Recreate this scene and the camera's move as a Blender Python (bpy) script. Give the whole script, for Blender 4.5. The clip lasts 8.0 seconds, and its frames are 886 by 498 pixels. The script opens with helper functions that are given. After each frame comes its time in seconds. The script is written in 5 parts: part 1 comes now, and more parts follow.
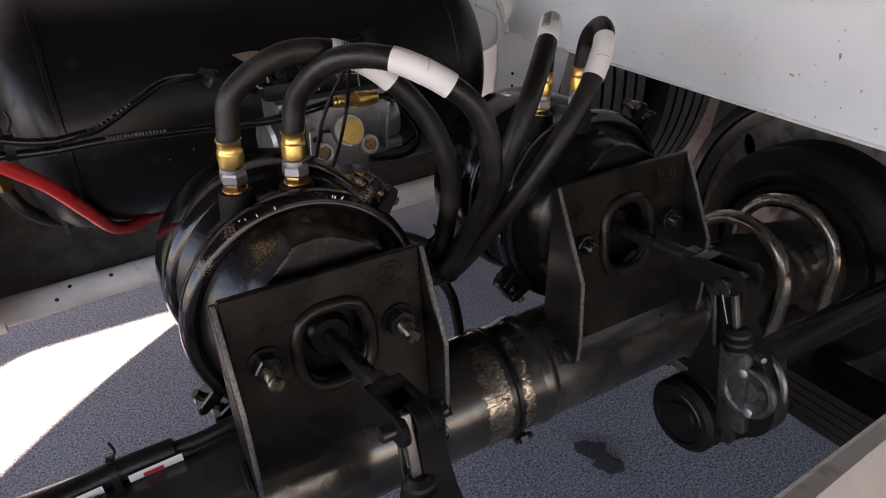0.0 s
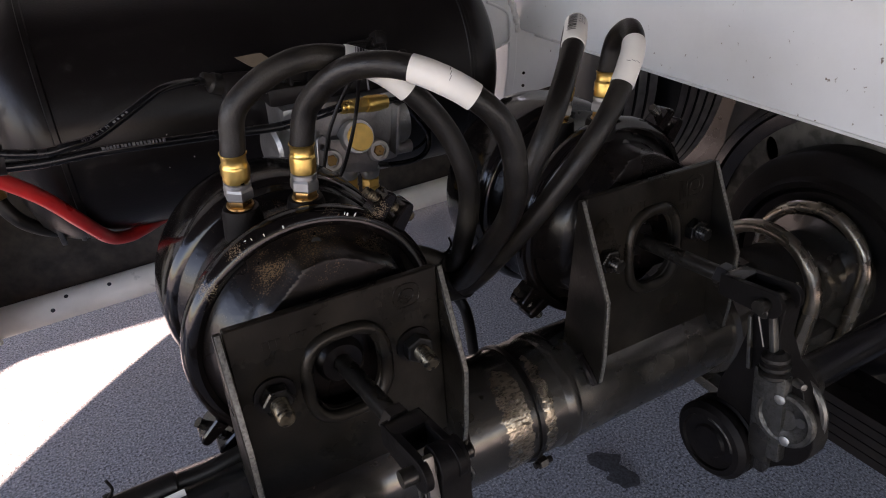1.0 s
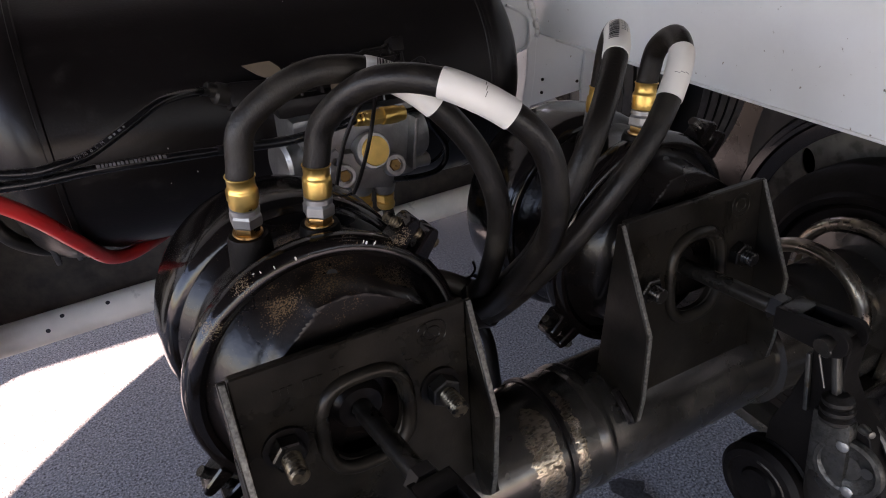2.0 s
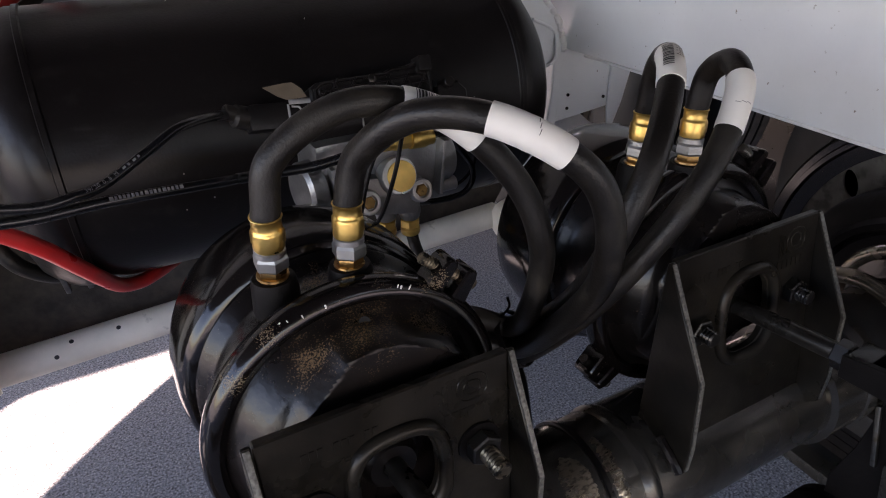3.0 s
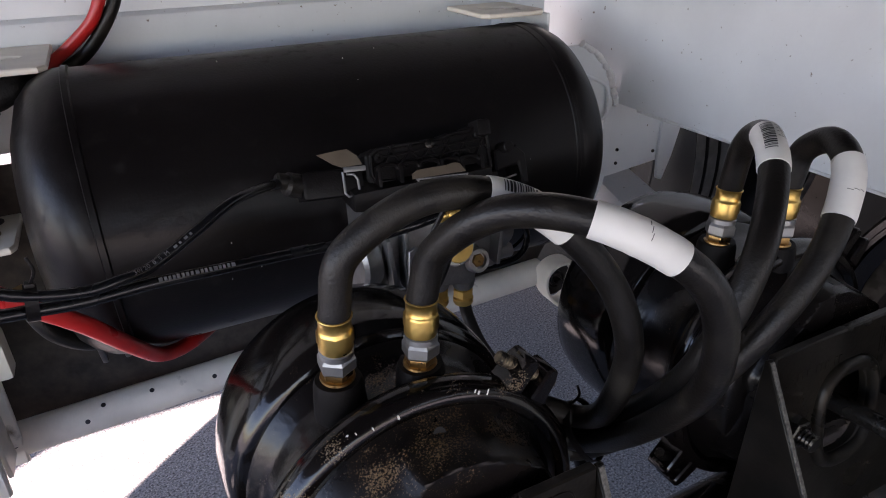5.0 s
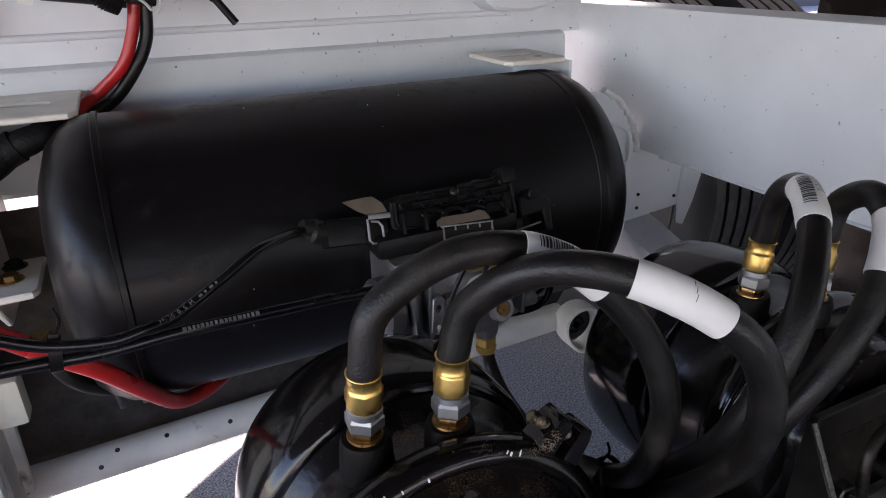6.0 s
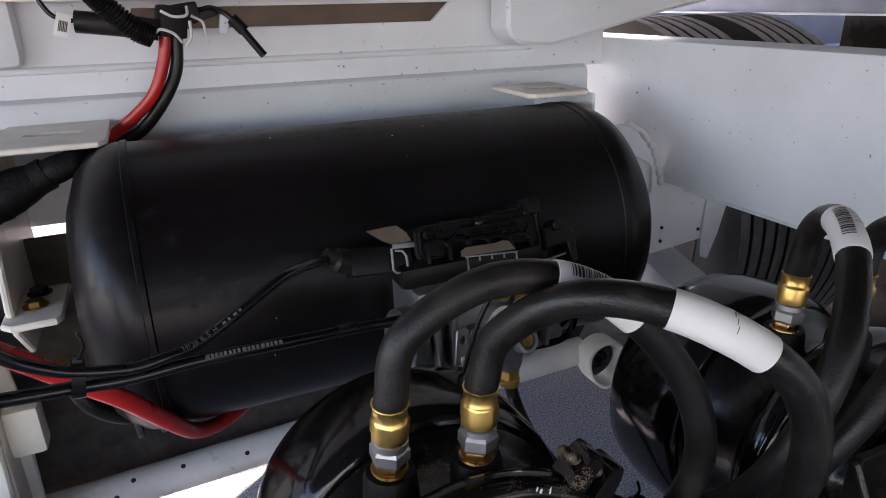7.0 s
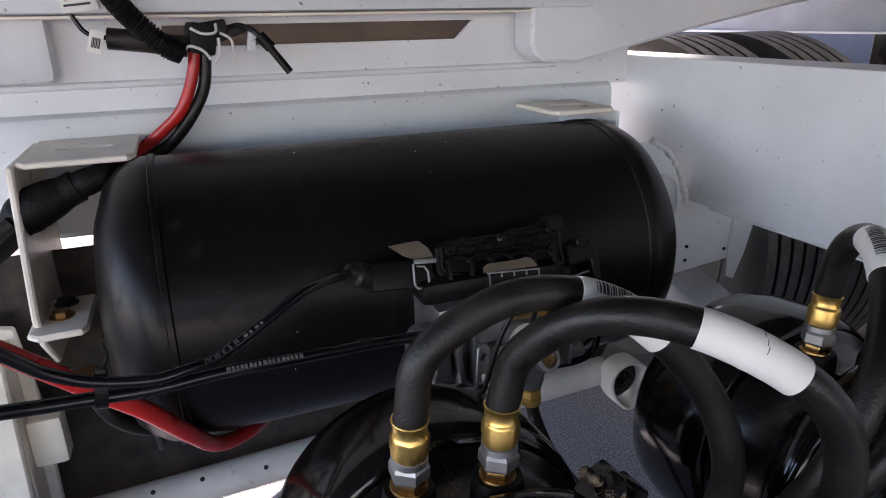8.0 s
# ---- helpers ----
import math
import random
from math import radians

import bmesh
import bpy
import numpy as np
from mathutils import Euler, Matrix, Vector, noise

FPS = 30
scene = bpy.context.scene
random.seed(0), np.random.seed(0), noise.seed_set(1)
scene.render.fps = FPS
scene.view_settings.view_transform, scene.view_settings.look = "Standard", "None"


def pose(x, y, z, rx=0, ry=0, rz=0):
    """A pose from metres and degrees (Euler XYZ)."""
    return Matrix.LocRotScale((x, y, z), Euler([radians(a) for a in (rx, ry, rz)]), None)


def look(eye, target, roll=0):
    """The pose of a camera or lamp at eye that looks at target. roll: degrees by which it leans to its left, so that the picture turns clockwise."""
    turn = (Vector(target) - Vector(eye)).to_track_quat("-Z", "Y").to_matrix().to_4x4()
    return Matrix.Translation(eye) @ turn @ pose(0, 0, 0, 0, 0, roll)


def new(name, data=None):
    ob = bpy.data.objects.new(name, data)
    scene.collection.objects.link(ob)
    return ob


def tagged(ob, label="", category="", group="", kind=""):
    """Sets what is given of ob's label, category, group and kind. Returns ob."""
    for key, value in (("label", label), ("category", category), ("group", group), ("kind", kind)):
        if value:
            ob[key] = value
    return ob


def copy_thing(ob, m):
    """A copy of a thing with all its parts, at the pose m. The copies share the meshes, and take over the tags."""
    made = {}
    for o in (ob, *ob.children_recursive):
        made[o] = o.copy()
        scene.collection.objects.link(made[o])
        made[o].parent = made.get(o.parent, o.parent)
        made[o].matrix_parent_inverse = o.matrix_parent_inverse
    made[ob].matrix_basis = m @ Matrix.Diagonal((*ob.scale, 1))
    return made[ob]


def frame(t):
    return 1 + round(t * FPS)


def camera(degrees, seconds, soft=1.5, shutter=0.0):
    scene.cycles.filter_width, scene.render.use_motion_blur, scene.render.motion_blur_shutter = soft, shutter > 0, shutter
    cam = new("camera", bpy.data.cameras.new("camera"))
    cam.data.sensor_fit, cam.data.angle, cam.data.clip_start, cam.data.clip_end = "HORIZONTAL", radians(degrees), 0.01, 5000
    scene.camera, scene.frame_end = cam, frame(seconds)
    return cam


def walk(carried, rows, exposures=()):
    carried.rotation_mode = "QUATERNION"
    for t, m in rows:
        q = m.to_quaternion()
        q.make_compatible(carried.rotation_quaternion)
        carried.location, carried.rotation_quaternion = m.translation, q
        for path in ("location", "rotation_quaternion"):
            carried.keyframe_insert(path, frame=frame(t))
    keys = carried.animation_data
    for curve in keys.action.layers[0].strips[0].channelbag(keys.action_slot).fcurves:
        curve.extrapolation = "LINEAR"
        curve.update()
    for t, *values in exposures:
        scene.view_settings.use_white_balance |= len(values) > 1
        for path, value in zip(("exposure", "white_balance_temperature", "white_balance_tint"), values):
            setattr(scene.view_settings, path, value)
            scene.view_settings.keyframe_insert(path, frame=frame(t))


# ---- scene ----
cam = camera(69.1, 8.0, soft=1.05)
PATH = [
    (0, (0.305, 0.325, 0.884), (1.145, 1.834, -0.123), -1.0),
    (0.5, (0.307, 0.347, 0.884), (1.148, 1.849, -0.134), -1.0),
    (1, (0.312, 0.371, 0.885), (1.148, 1.871, -0.141), -1.0),
    (1.5, (0.319, 0.401, 0.878), (1.152, 1.903, -0.147), -1.0),
    (3, (0.326, 0.483, 0.883), (1.138, 2.006, -0.128), -1.1),
    (3.5, (0.327, 0.506, 0.889), (1.131, 2.04, -0.111), -1.1),
    (4, (0.324, 0.523, 0.89), (1.119, 2.07, -0.097), -1.2),
    (4.5, (0.32, 0.538, 0.895), (1.109, 2.103, -0.067), -1.2),
    (6, (0.311, 0.566, 0.907), (1.088, 2.216, 0.088), -1.1),
    (6.5, (0.308, 0.571, 0.907), (1.077, 2.252, 0.142), -1.1),
    (7, (0.306, 0.573, 0.902), (1.056, 2.281, 0.179), -1.1),
    (7.5, (0.305, 0.575, 0.902), (1.029, 2.305, 0.208), -1.1),
    (8, (0.306, 0.575, 0.9), (1.004, 2.326, 0.228), -1.1),
]
walk(cam, [(t, look(eye, target, roll)) for t, eye, target, roll in PATH], [(0, 4.05, 7850, 32), (4.5, 4.05, 7200, 31), (8, 4.02, 6950, 29)])

# ---- light: low sun from behind the wheels, and the sky ----
SUN_ELEV, SUN_AZ = radians(25), radians(31.4)
world = bpy.data.worlds.new("sky")
scene.world = world
world.use_nodes = True
wn = world.node_tree
sky = wn.nodes.new("ShaderNodeTexSky")
sky.sky_type, sky.sun_disc = "NISHITA", False
sky.sun_elevation, sky.sun_rotation = SUN_ELEV, radians(90) - SUN_AZ
wn.links.new(sky.outputs[0], wn.nodes["Background"].inputs[0])
wn.nodes["Background"].inputs[1].default_value = 0.054
sun = new("sun", bpy.data.lights.new("sun", "SUN"))
sun.data.energy, sun.data.angle, sun.data.color = 5.0, radians(0.6), (1.0, 0.90, 0.78)
ray_way = Vector((-math.cos(SUN_ELEV) * math.cos(SUN_AZ), -math.cos(SUN_ELEV) * math.sin(SUN_AZ), -math.sin(SUN_ELEV)))
sun.rotation_mode = "QUATERNION"
sun.rotation_quaternion = ray_way.to_track_quat("-Z", "Y")
sun.location = (4, 3, 3)


# ---- materials ----
def material(name, color, rough=0.5, metal=0.0, grain=60.0, vary=0.25, bump=0.1, fine=400.0,
             dirt=None, dirt_at=0.6, dirt_scale=14.0, dirt_soft=0.12, coat=0.0, rough_vary=0.12, spec=0.5, dirt_patch=0.0, spots=(), streak=(1, 1, 1)):
    m = bpy.data.materials.new(name)
    m.use_nodes = True
    nt = m.node_tree
    b = nt.nodes["Principled BSDF"]
    tc = nt.nodes.new("ShaderNodeTexCoord")

    def noise_at(scale, detail=6, along=(1, 1, 1)):
        n = nt.nodes.new("ShaderNodeTexNoise")
        n.inputs["Scale"].default_value, n.inputs["Detail"].default_value = scale, detail
        v = nt.nodes.new("ShaderNodeVectorMath")
        v.operation = "MULTIPLY"
        v.inputs[1].default_value = along
        nt.links.new(tc.outputs["Object"], v.inputs[0])
        nt.links.new(v.outputs[0], n.inputs["Vector"])
        return n.outputs["Fac"]

    def ramp(fac, lo, hi):
        r = nt.nodes.new("ShaderNodeMapRange")
        r.inputs["From Min"].default_value, r.inputs["From Max"].default_value = lo, hi
        nt.links.new(fac, r.inputs["Value"])
        return r.outputs["Result"]

    def mix(fac, a, c):
        x = nt.nodes.new("ShaderNodeMix")
        x.data_type = "RGBA"
        nt.links.new(fac, x.inputs[0])
        for sock, v in ((x.inputs[6], a), (x.inputs[7], c)):
            if isinstance(v, tuple):
                sock.default_value = (*v, 1)
            else:
                nt.links.new(v, sock)
        return x.outputs[2]

    dark = tuple(c * (1 - vary) for c in color)
    light = tuple(min(1, c * (1 + vary)) for c in color)
    big = noise_at(grain)
    col = mix(ramp(big, 0.3, 0.7), dark, light)
    rg = ramp(noise_at(grain * 0.35), 0.3, 0.7)
    rr = nt.nodes.new("ShaderNodeMapRange")
    nt.links.new(rg, rr.inputs["Value"])
    rr.inputs["To Min"].default_value, rr.inputs["To Max"].default_value = max(0.03, rough - rough_vary), min(1, rough + rough_vary)
    rough_out = rr.outputs["Result"]
    if dirt:
        f = ramp(noise_at(dirt_scale, 9, streak), dirt_at, dirt_at + dirt_soft)
        if dirt_patch:
            pm = nt.nodes.new("ShaderNodeMath")
            pm.operation, pm.use_clamp = "MULTIPLY", True
            nt.links.new(f, pm.inputs[0])
            nt.links.new(ramp(noise_at(dirt_patch, 4), 0.50, 0.66), pm.inputs[1])
            f = pm.outputs[0]
        if spots:
            # soft-edged round areas (x, y, z, radius) in which the dirt lies
            total = None
            for *at, radius in spots:
                d = nt.nodes.new("ShaderNodeVectorMath")
                d.operation = "DISTANCE"
                nt.links.new(tc.outputs["Object"], d.inputs[0])
                d.inputs[1].default_value = at
                near = ramp(d.outputs["Value"], radius, radius * 0.25)
                if total is not None:
                    mx = nt.nodes.new("ShaderNodeMath")
                    mx.operation = "MAXIMUM"
                    nt.links.new(total, mx.inputs[0])
                    nt.links.new(near, mx.inputs[1])
                    near = mx.outputs[0]
                total = near
            sm = nt.nodes.new("ShaderNodeMath")
            sm.operation, sm.use_clamp = "MULTIPLY_ADD", False
            nt.links.new(total, sm.inputs[0])
            sm.inputs[1].default_value = 0.24
            clump = nt.nodes.new("ShaderNodeMath")
            clump.operation = "MULTIPLY_ADD"
            nt.links.new(noise_at(dirt_scale / 11, 4), clump.inputs[0])
            clump.inputs[1].default_value = 0.55
            nt.links.new(noise_at(dirt_scale, 3), clump.inputs[2])
            nt.links.new(clump.outputs[0], sm.inputs[2])
            f = ramp(sm.outputs[0], dirt_at + 0.43, dirt_at + 0.43 + dirt_soft)
        col = mix(f, col, dirt)
        add = nt.nodes.new("ShaderNodeMath")
        add.operation, add.use_clamp = "MULTIPLY_ADD", True
        nt.links.new(f, add.inputs[0])
        add.inputs[1].default_value = 0.35
        nt.links.new(rough_out, add.inputs[2])
        rough_out = add.outputs[0]
    nt.links.new(col, b.inputs["Base Color"])
    nt.links.new(rough_out, b.inputs["Roughness"])
    b.inputs["Metallic"].default_value = metal
    b.inputs["Coat Weight"].default_value = coat
    b.inputs["Specular IOR Level"].default_value = spec
    if bump:
        bp = nt.nodes.new("ShaderNodeBump")
        bp.inputs["Strength"].default_value, bp.inputs["Distance"].default_value = bump, 0.0015
        nt.links.new(noise_at(fine, 3), bp.inputs["Height"])
        nt.links.new(bp.outputs[0], b.inputs["Normal"])
    return m


M_WHITE = material("white_frame_paint", (0.72, 0.745, 0.765), 0.34, vary=0.06, grain=9, rough_vary=0.03, bump=0.12, fine=160,
                   dirt=(0.20, 0.165, 0.14), dirt_at=0.685, dirt_scale=130, dirt_soft=0.06)
# dusty white, its base raised and warmed for light bounced off sunlit ground
M_WHITE2 = material("dusty_warm_lit_white", (0.82, 0.755, 0.65), 0.5, vary=0.14, grain=16, bump=0.15, fine=180,
                    dirt=(0.22, 0.17, 0.12), dirt_at=0.64, dirt_scale=30, dirt_soft=0.12)
M_WELD = material("painted_weld_bead", (0.72, 0.72, 0.72), 0.45, vary=0.08, grain=80, bump=0.6, fine=140)
M_TANK = material("satin_black_tank_paint", (0.0062, 0.0048, 0.0049), 0.37, vary=0.35, grain=7, bump=0.10, fine=350,
                  dirt=(0.017, 0.0145, 0.013), dirt_at=0.58, dirt_scale=60, dirt_soft=0.3, spec=0.25)
M_GLOSS = material("gloss_black_chamber_paint", (0.0056, 0.0042, 0.0040), 0.13, rough_vary=0.05, vary=0.3, grain=25, bump=0.08, fine=140,
                   dirt=(0.16, 0.115, 0.07), dirt_at=0.585, dirt_scale=900, dirt_soft=0.10, coat=0.05, spec=0.42,
                   spots=[(0.352, 0.822, 0.604, 0.022), (0.380, 0.822, 0.632, 0.016), (0.462, 0.818, 0.648, 0.018), (0.50, 0.818, 0.634, 0.016)])
M_RUSTY = material("black_paint_with_grit_and_rust", (0.0056, 0.0042, 0.0040), 0.27, rough_vary=0.08, vary=0.3, grain=25, bump=0.16, fine=180,
                   dirt=(0.155, 0.098, 0.050), dirt_at=0.55, dirt_scale=800, dirt_soft=0.20, coat=0.0, spec=0.36,
                   spots=[(0.437, 0.806, 0.630, 0.042), (0.484, 0.806, 0.612, 0.030), (0.425, 0.872, 0.632, 0.030), (0.400, 0.806, 0.616, 0.026)])
M_BRACKET = material("black_dipped_steel_plate", (0.022, 0.0185, 0.0145), 0.30, spec=0.30, vary=0.5, grain=38, bump=0.14, fine=260,
                     dirt=(0.008, 0.007, 0.006), dirt_at=0.46, dirt_scale=11, dirt_soft=0.22, metal=0.45, rough_vary=0.13)
M_CUT = material("worn_cut_edge_steel", (0.135, 0.13, 0.118), 0.45, vary=0.6, grain=420, bump=0.3, metal=0.4)
M_AXLE = material("black_axle_paint", (0.092, 0.086, 0.078), 0.20, vary=0.5, grain=14, bump=0.10, fine=120, metal=0.75,
                  dirt=(0.030, 0.027, 0.023), dirt_at=0.52, dirt_scale=26, dirt_soft=0.30)
M_SCUFF = material("paint_worn_to_rusty_steel", (0.34, 0.29, 0.225), 0.24, vary=0.40, grain=60, bump=0.25, fine=300, metal=0.95,
                   dirt=(0.085, 0.070, 0.054), dirt_at=0.49, dirt_scale=330, dirt_soft=0.16, streak=(0.45, 1, 1), rough_vary=0.12)
M_BLACK = material("matte_black_paint", (0.0055, 0.0042, 0.0040), 0.30, spec=0.35, vary=0.3, grain=30, bump=0.15, fine=200,
                   dirt=(0.03, 0.025, 0.02), dirt_at=0.66, dirt_scale=40, dirt_soft=0.15)
M_RUBBER = material("black_rubber_hose", (0.0078, 0.0064, 0.0056), 0.40, spec=0.38, vary=0.3, grain=40, bump=0.24, fine=480,
                    dirt=(0.034, 0.028, 0.021), dirt_at=0.50, dirt_scale=30, dirt_soft=0.35)
M_NYLON = material("black_nylon_tubing", (0.006, 0.006, 0.007), 0.22, vary=0.2, grain=30, bump=0.03)
M_PLASTIC = material("black_glass_filled_plastic", (0.0060, 0.0048, 0.0048), 0.42, spec=0.25, vary=0.2, grain=60, bump=0.2, fine=500)
M_LABEL = material("white_vinyl_label", (0.80, 0.775, 0.73), 0.5, vary=0.05, grain=30, bump=0.08, fine=120,
                   dirt=(0.35, 0.32, 0.28), dirt_at=0.66, dirt_scale=60, dirt_soft=0.1)
M_INK = material("black_print_ink", (0.02, 0.02, 0.02), 0.5, vary=0.1, bump=0)
M_INKW = material("grey_print_ink", (0.12, 0.12, 0.125), 0.5, vary=0.3, bump=0)
M_REDINK = material("red_print_ink", (0.5, 0.03, 0.04), 0.5, vary=0.1, bump=0)
M_BRASS = material("brass", (0.84, 0.55, 0.17), 0.36, metal=1.0, vary=0.12, grain=60, bump=0.05)
M_BRASS2 = material("tarnished_brass", (0.36, 0.215, 0.085), 0.35, metal=1.0, vary=0.3, grain=120, bump=0.1,
                    dirt=(0.12, 0.07, 0.03), dirt_at=0.6, dirt_scale=120)
M_ZINC = material("zinc_plated_steel", (0.36, 0.36, 0.355), 0.48, metal=1.0, vary=0.12, grain=60, bump=0.06)
M_STEEL = material("dull_steel", (0.17, 0.165, 0.155), 0.38, metal=1.0, vary=0.25, grain=90, bump=0.12,
                   dirt=(0.10, 0.08, 0.06), dirt_at=0.62, dirt_scale=60)
M_WORNSTEEL = material("greasy_worn_steel", (0.10, 0.098, 0.092), 0.42, metal=0.9, vary=0.35, grain=120, bump=0.35, fine=300,
                       dirt=(0.030, 0.027, 0.024), dirt_at=0.50, dirt_scale=240, dirt_soft=0.25)
M_DARKSTEEL = material("dark_oily_steel", (0.05, 0.046, 0.042), 0.30, metal=0.8, vary=0.35, grain=80, bump=0.15)
M_BOLT = material("worn_yellow_zinc", (0.16, 0.13, 0.09), 0.36, metal=0.9, vary=0.5, grain=160, bump=0.3,
                  dirt=(0.02, 0.018, 0.016), dirt_at=0.52, dirt_scale=150, dirt_soft=0.1)
M_CAST = material("cast_aluminium", (0.32, 0.315, 0.305), 0.42, metal=0.85, vary=0.15, grain=50, bump=0.35, fine=350)
M_MACHINED = material("machined_aluminium", (0.60, 0.58, 0.55), 0.36, metal=0.9, vary=0.15, grain=90, bump=0.1)
M_RED = material("red_cable_jacket", (0.48, 0.020, 0.018), 0.35, vary=0.15, grain=40, bump=0.05)
M_ASPHALT = material("grey_asphalt", (0.150, 0.158, 0.182), 0.85, vary=0.85, grain=240, bump=1.0, fine=380,
                     dirt=(0.36, 0.36, 0.37), dirt_at=0.585, dirt_scale=300, dirt_soft=0.05)
M_OIL = material("oil_soaked_asphalt", (0.030, 0.031, 0.037), 0.6, vary=0.7, grain=240, bump=1.0, fine=380)
M_TYRE = material("black_tyre_rubber", (0.007, 0.007, 0.0075), 0.6, vary=0.25, grain=20, bump=0.2, fine=200,
                  dirt=(0.024, 0.022, 0.020), dirt_at=0.55, dirt_scale=12, dirt_soft=0.3)
M_RIB = material("dusty_tyre_tread", (0.20, 0.19, 0.18), 0.8, vary=0.25, grain=40, bump=0.3, fine=200)
M_SHIELD = material("grey_dusty_steel_plate", (0.105, 0.098, 0.082), 0.75, vary=0.35, dirt=(0.06, 0.056, 0.048), dirt_at=0.5, dirt_scale=40, grain=30, bump=0.3, fine=200)
# black taken darker and duller, so the colour carries the shade on these parts
M_SHADED = material("shaded_black_casting", (0.0042, 0.0034, 0.0034), 0.55, vary=0.4, grain=40, bump=0.3, fine=200, spec=0.15)
M_TAPE = material("black_cloth_tape", (0.004, 0.0034, 0.0034), 0.6, vary=0.3, grain=120, bump=0.5, fine=260, spec=0.2)
M_DECK = material("deck_underside_paint", (0.09, 0.09, 0.095), 0.6, vary=0.1, grain=5)
M_GOLDTAG = material("tan_pressed_metal", (0.16, 0.125, 0.09), 0.4, metal=0.35, vary=0.1, grain=60, bump=0.05)


# ---- mesh tools ----
def thing(name, base, label, category, group="", kind=""):
    e = new(name)
    e.location = base
    e.empty_display_size = 0.02
    return tagged(e, label, category, group, kind)


def finish(name, bm, mat, smooth=35):
    bmesh.ops.recalc_face_normals(bm, faces=bm.faces)
    me = bpy.data.meshes.new(name)
    bm.to_mesh(me)
    bm.free()
    me.materials.append(mat)
    if smooth:
        me.polygons.foreach_set("use_smooth", [True] * len(me.polygons))
        me.set_sharp_from_angle(angle=radians(smooth))
    return new(name, me)


def part(name, bm, mat, parent, label="", smooth=35):
    """One bmesh, in world coordinates, as one mesh object under a thing or a part."""
    ob = finish(name, bm, mat, smooth)
    ob.parent = parent
    ob.matrix_parent_inverse = Matrix.Translation(-parent.location) if parent.type == "EMPTY" else Matrix()
    if label:
        ob["label"] = label
    return ob


def solo(name, bm, mat, label, category, kind="", group="", smooth=35):
    return tagged(finish(name, bm, mat, smooth), label, category, group, kind)


def axes(way):
    """A turn whose z axis points along way."""
    return Vector(way).normalized().to_track_quat("Z", "Y").to_matrix().to_4x4()


def place(at, way=(0, 0, 1), spin=0):
    return Matrix.Translation(at) @ axes(way) @ Matrix.Rotation(radians(spin), 4, "Z")


def soften(bm, width, seg=2, angle=40, geom=None):
    es = [e for e in (geom or bm.edges) if len(e.link_faces) == 2 and e.calc_face_angle(0) > radians(angle)]
    if es:
        bmesh.ops.bevel(bm, geom=es, offset=width, segments=seg, affect="EDGES", profile=0.6, clamp_overlap=True)


def box(size, m=None, bevel=0.0, bm=None, seg=2):
    """A bevelled box of that size about its middle, at the pose m."""
    b = bmesh.new()
    bmesh.ops.create_cube(b, size=1.0)
    bmesh.ops.scale(b, vec=size, verts=b.verts)
    if bevel:
        soften(b, bevel, seg)
    if m is not None:
        b.transform(m)
    return join(bm, b)


def join(bm, b):
    if bm is None:
        return b
    me = bpy.data.meshes.new("tmp")
    b.to_mesh(me)
    b.free()
    bm.from_mesh(me)
    bpy.data.meshes.remove(me)
    return bm


def cbox(lo, hi, bevel=0.002, bm=None):
    lo, hi = Vector(lo), Vector(hi)
    return box(hi - lo, Matrix.Translation((lo + hi) / 2), bevel, bm)


def lathe(profile, m=None, n=32, bm=None, a0=0.0, a1=360.0):
    """Profile (radius, height) turned about the local z axis."""
    b = bmesh.new()
    full = abs(a1 - a0) >= 360
    cols = n if full else n + 1
    rings = []
    for r, h in profile:
        if r <= 1e-6 and full:
            rings.append([b.verts.new((0, 0, h))])
        else:
            rings.append([b.verts.new((r * math.cos(radians(a0 + (a1 - a0) * k / n)), r * math.sin(radians(a0 + (a1 - a0) * k / n)), h))
                          for k in range(cols)])
    for p, q in zip(rings, rings[1:]):
        for k in range(n):
            j = (k + 1) % cols
            if len(p) == 1 and len(q) == 1:
                continue
            if len(p) == 1:
                b.faces.new((p[0], q[k], q[j]))
            elif len(q) == 1:
                b.faces.new((p[k], p[j], q[0]))
            else:
                b.faces.new((p[k], p[j], q[j], q[k]))
    if m is not None:
        b.transform(m)
    return join(bm, b)


def rod(p, q, r, n=16, bm=None, bevel=0.0):
    p, q = Vector(p), Vector(q)
    d = (q - p).length
    e = bevel
    prof = [(0, 0), (r - e, 0), (r, e), (r, d - e), (r - e, d), (0, d)] if e else [(0, 0), (r, 0), (r, d), (0, d)]
    return lathe(prof, place(p, q - p), n, bm)


def hexa(p, way, r, h, bm=None, spin=0, cham=0.12):
    """A hexagon nut or head with chamfered corners, standing at p along way."""
    c = r * cham
    return lathe([(0, 0), (r - c, 0), (r, c * 0.7), (r, h - c * 0.7), (r - c, h), (0, h)], place(p, way, spin), 6, bm)


def curve_points(ctrl, n=10):
    P = [Vector(c) for c in ctrl]
    P = [2 * P[0] - P[1], *P, 2 * P[-1] - P[-2]]
    out = []
    for i in range(1, len(P) - 2):
        a, b, c, d = P[i - 1:i + 3]
        for k in range(n):
            u = k / n
            out.append(0.5 * (2 * b + (c - a) * u + (2 * a - 5 * b + 4 * c - d) * u * u + (3 * b - a - 3 * c + d) * u ** 3))
    out.append(P[-2])
    return out


